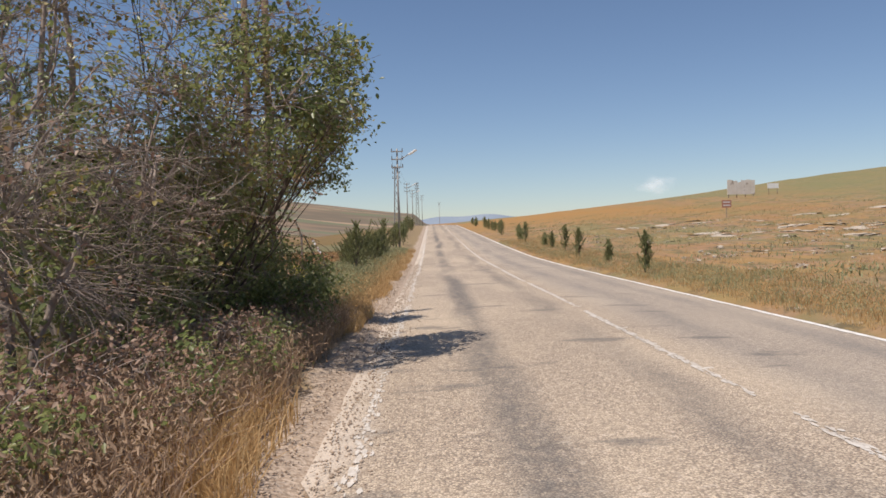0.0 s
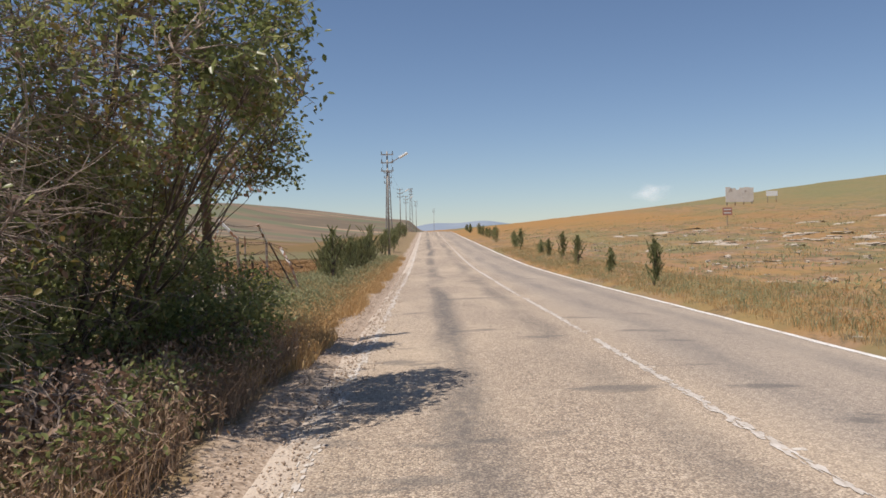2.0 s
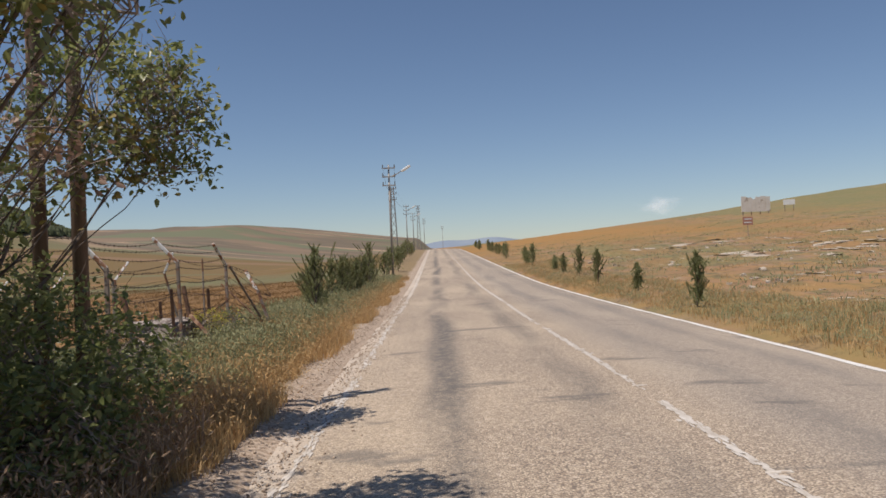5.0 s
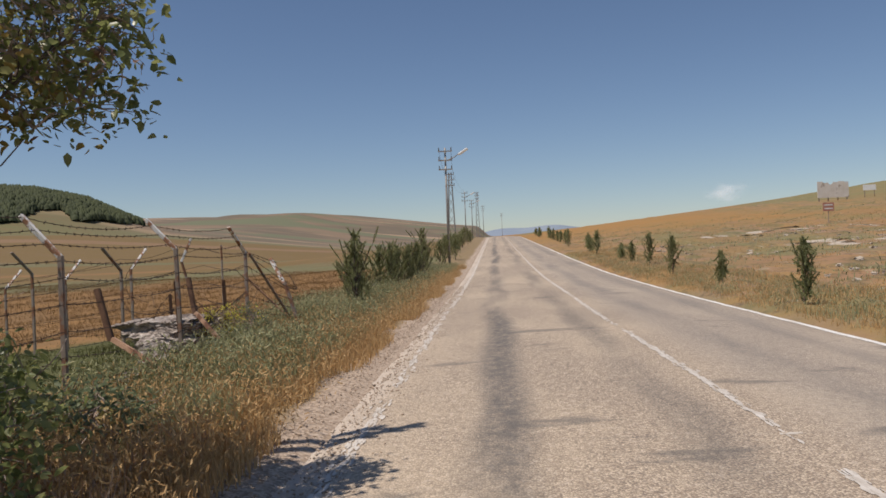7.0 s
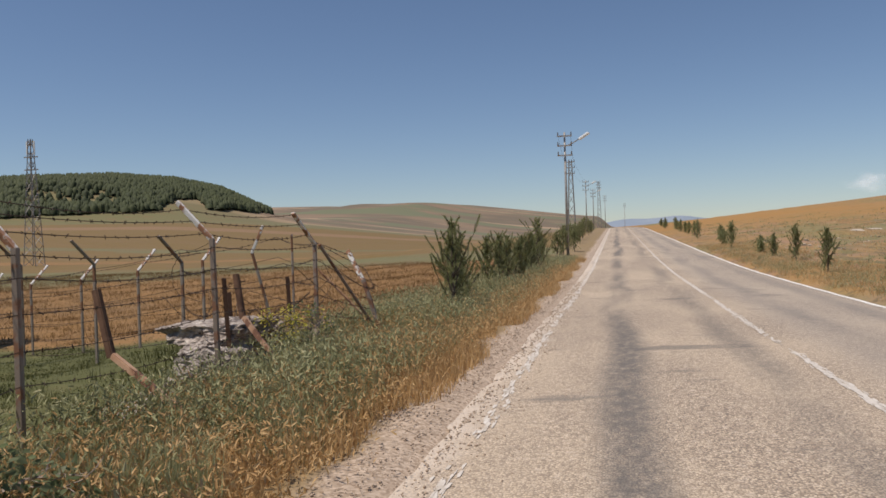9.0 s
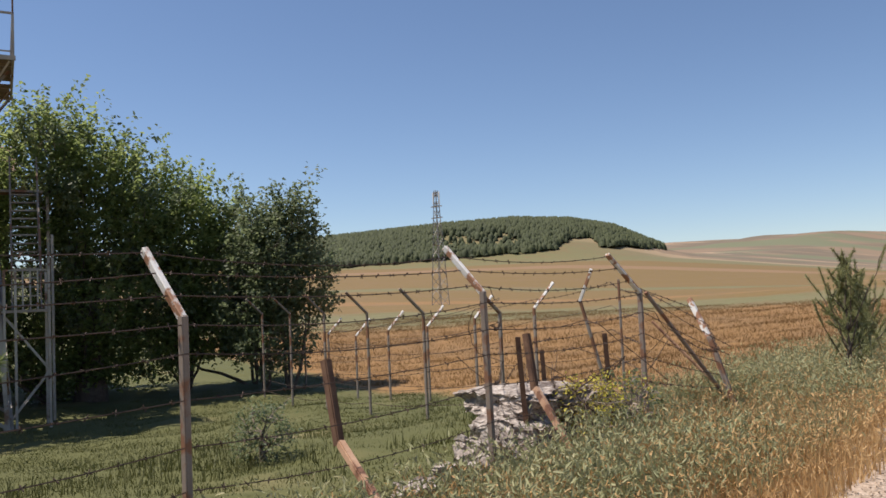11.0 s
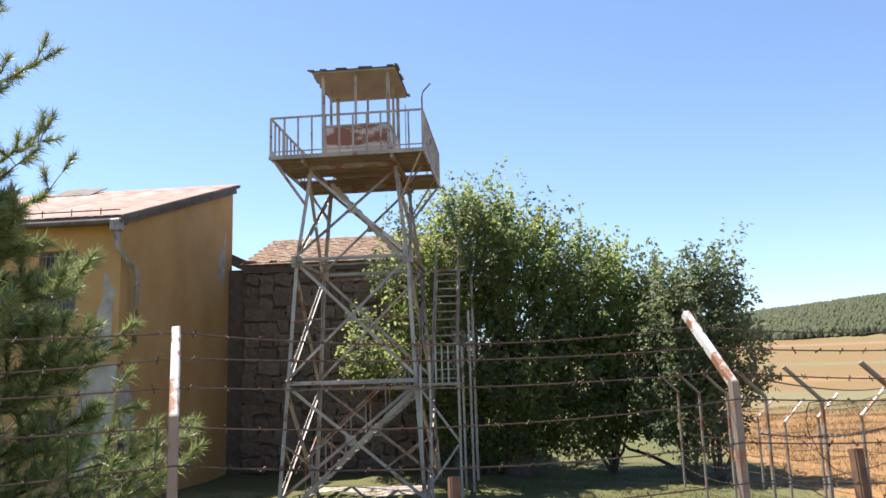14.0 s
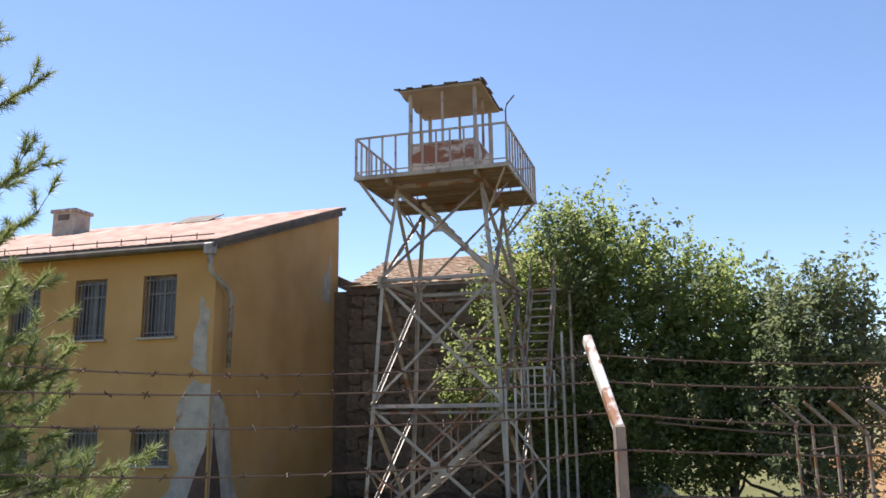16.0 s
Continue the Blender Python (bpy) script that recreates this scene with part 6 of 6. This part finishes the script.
weeds("verge_weeds", "bushy grey-green weeds along the verge", 1900, (-6.6, -4.55), (17, 55), 0.52, 0.062, GRASS_GREEN, 80, 1.5, where=lambda x, y: ((x > -6.1) | (y > 24.6)) & (lumps(x, y, 1.1, 6.0) > -0.35))
weeds("verge_weeds", "dry seeding weeds along the verge", 1100, (-6.2, -4.05), (15, 50), 0.42, 0.055, GRASS_DRY, 70, 1.5, where=lambda x, y: (x > -5.9) | (y > 24.6) | (y < 18))
weeds("verge_weeds", "brown withered weeds below the shrubs", 820, (-5.9, -4.25), (4.5, 14.5), 0.5, 0.06, GRASS_BROWN, 80, 1.0)
weeds("verge_weeds", "low weeds on the eastern verge", 420, (3.7, 7.0), (9, 60), 0.3, 0.05, GRASS_GREEN, 50, 1.4)
weeds("hill_bushes", "low sage tufts on the stony hillside", 500, (7, 48), (18, 110), 0.3, 0.13, GRASS_GREEN, 26, 1.2, where=lambda x, y: lumps(x, y, 0.3, 2.0) > 0.3)
weeds("lawn_clumps", "green weed clumps in the compound lawn", 300, (-20, -6.5), (15, 30), 0.18, 0.05, GRASS_LAWN, 40, 1.0, where=lambda x, y: y + 0.38 * x < 24.5)

# limestone slabs and pebbles on the hillside
rk = [rock_mesh((1, 1, 0.35), 31.0 + i, 3, 0.26) for i in range(5)]
for m in rk:
    m.materials.append(LIME)
rnd = random.Random(21)
bands = [(24, 62, 20, 3.0), (33, 70, 14, 3.2), (17, 40, 12, 1.6), (12, 26, 7, 1.1), (26, 52, 12, 2.0), (22, 80, 14, 2.4), (10, 30, 6, 0.8), (42, 84, 12, 3.2)]
for bx, by, n, s in bands:
    for i in range(n):
        x, y = bx + rnd.gauss(0, bx * 0.22), by + rnd.gauss(0, by * 0.045)
        if x < 7:
            continue
        k = s * rnd.uniform(0.12, 0.5)
        tilt_x = math.degrees(math.atan2(gz(x, y + 1) - gz(x, y - 1), 2))
        tilt_y = -math.degrees(math.atan2(gz(x + 1, y) - gz(x - 1, y), 2))
        ob = new("limestone_slab", rnd.choice(rk))
        ob.matrix_basis = pose(x, y, gz(x, y) - 0.08, tilt_x + rnd.uniform(-2, 2), tilt_y + rnd.uniform(-2, 2), rnd.uniform(-40, 40)) @ Matrix.Diagonal((k * 1.25, k * 1.3, 0.55 + 0.06 * k, 1))
        tagged(ob, "flat pale limestone slab bedded in dry hillside grass", "rock", "limestone slabs")
for i in range(150):
    x, y = rnd.uniform(7, 34), rnd.uniform(16, 75)
    k = rnd.uniform(0.08, 0.3)
    ob = new("hill_stone", rnd.choice(rk))
    ob.matrix_basis = pose(x, y, gz(x, y) + 0.02, rnd.uniform(-15, 15), rnd.uniform(-15, 15), rnd.uniform(0, 360)) @ Matrix.Diagonal((k, k, k * 1.4, 1))
    tagged(ob, "small white stone on the dry hillside", "rock", "hillside stones")
# loose gravel on the shoulder, joined
n = 15000
x = np.where(RNG.uniform(0, 1, n) < 0.75, RNG.uniform(-4.15, -3.35, n), -3.4 + np.abs(RNG.normal(0, 0.22, n)))
y = 2 + 40 * RNG.uniform(0, 1, n) ** 1.6
s = 0.005 + 0.013 * RNG.uniform(0, 1, n) ** 2
oct_v = np.array([(1, 0, 0), (0, 1, 0), (-1, 0, 0), (0, -1, 0), (0, 0, 0.8), (0, 0, -0.8)])
oct_f = np.array([(0, 1, 4), (1, 2, 4), (2, 3, 4), (3, 0, 4), (1, 0, 5), (2, 1, 5), (3, 2, 5), (0, 3, 5)])
c = np.stack([x, y, np.maximum(land_z(x, y), np.where(x > -3.5, crown_z(x, y), -99)) + s * 0.2], 1)
v = c[:, None] + oct_v[None] * s[:, None, None] * RNG.uniform(0.6, 1.3, (n, 6, 1))
f = (np.arange(n)[:, None, None] * 6 + oct_f[None]).reshape(-1, 3)
tagged(new("gravel", big_mesh("gravel", v.reshape(-1, 3), f, GRAVEL)), "loose pale gravel on the road shoulder", "gravel", kind="stuff")

# far pine wood on the hill: joined small crowns
n = 52000
across, along = RNG.uniform(-330, 185, n), RNG.uniform(445, 640, n)
x, y = -2.1 + 0.766 * across - 0.643 * along, 16 + 0.643 * across + 0.766 * along
h = wood_hill(x, y)
across = across * 575 / along
foot = np.maximum(np.interp(across, [-330, -10, 30, 100, 130, 160, 175], [0.8, 1.5, 4, 6, 5, 4, 3]) + 1.2 * lumps(x, y, 0.04), 0.8)
glade = (((across - 24) / 30) ** 2 + ((h - 13.5) / 6.5) ** 2 < 1 + 0.5 * lumps(x, y, 0.09)) & (along < 575) & (RNG.uniform(0, 1, n) > 0.07)
glade |= (((across - 96) / 15) ** 2 + ((h - 7) / 5.0) ** 2 < 1 + 0.5 * lumps(x, y, 0.09)) & (along < 575)
ok = (h > foot) & ~glade
x, y = x[ok], y[ok]
n = len(x)
z = land_z(x, y)
tall = RNG.uniform(2.4, 6.2, n)
rad = RNG.uniform(0.9, 2.6, n)
ring = np.stack([np.cos(np.arange(6) * np.pi / 3), np.sin(np.arange(6) * np.pi / 3)], 1)
vv = np.zeros((n, 13, 3))
for lev, (hz, rr) in enumerate(((0.12, 1.0), (0.6, 0.72))):
    q = ring[None] * (rad * rr)[:, None, None] * RNG.uniform(0.7, 1.25, (n, 6, 1))
    vv[:, lev * 6: lev * 6 + 6, :2] = q + np.stack([x, y], 1)[:, None]
    vv[:, lev * 6: lev * 6 + 6, 2] = (z + tall * hz)[:, None] + RNG.uniform(-0.5, 0.5, (n, 6))
vv[:, 12] = np.stack([x, y, z + tall], 1)
tri = []
for k in range(6):
    a, b = k, (k + 1) % 6
    tri += [(a, b, b + 6), (a, b + 6, a + 6), (a + 6, b + 6, 12)]
f = (np.arange(n)[:, None, None] * 13 + np.array(tri)[None]).reshape(-1, 3)
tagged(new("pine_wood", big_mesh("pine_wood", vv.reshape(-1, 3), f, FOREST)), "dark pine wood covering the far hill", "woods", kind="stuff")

# ---- stones of the dark wall ----
rnd = random.Random(33)
shapes = [rock_mesh((1, 1, 1), 51.0 + i, 3, 0.13) for i in range(6)]
for m in shapes:
    m.materials.append(STONE)
wall = next(o for o in barn.children if o.name.startswith("wall"))
z, r = 0.15, 0
while z < SZ + 0.1:
    hgt = rnd.uniform(0.34, 0.48)
    a = 0.45 + rnd.uniform(0, 0.2)
    while a < 6.6:
        w = rnd.uniform(0.36, 0.78)
        ob = part("stone", rnd.choice(shapes), STONE, wall)
        ob.matrix_basis = pose(a + w / 2, SB + 0.24, z + hgt / 2 + rnd.uniform(-0.06, 0.06), rnd.uniform(-6, 6), rnd.uniform(-16, 16), rnd.uniform(-6, 6)) @ Matrix.Diagonal((w * rnd.uniform(0.86, 1.0), 0.20 + rnd.uniform(0, 0.06), hgt * rnd.uniform(0.84, 1.0), 1))
        a += w
    z += hgt
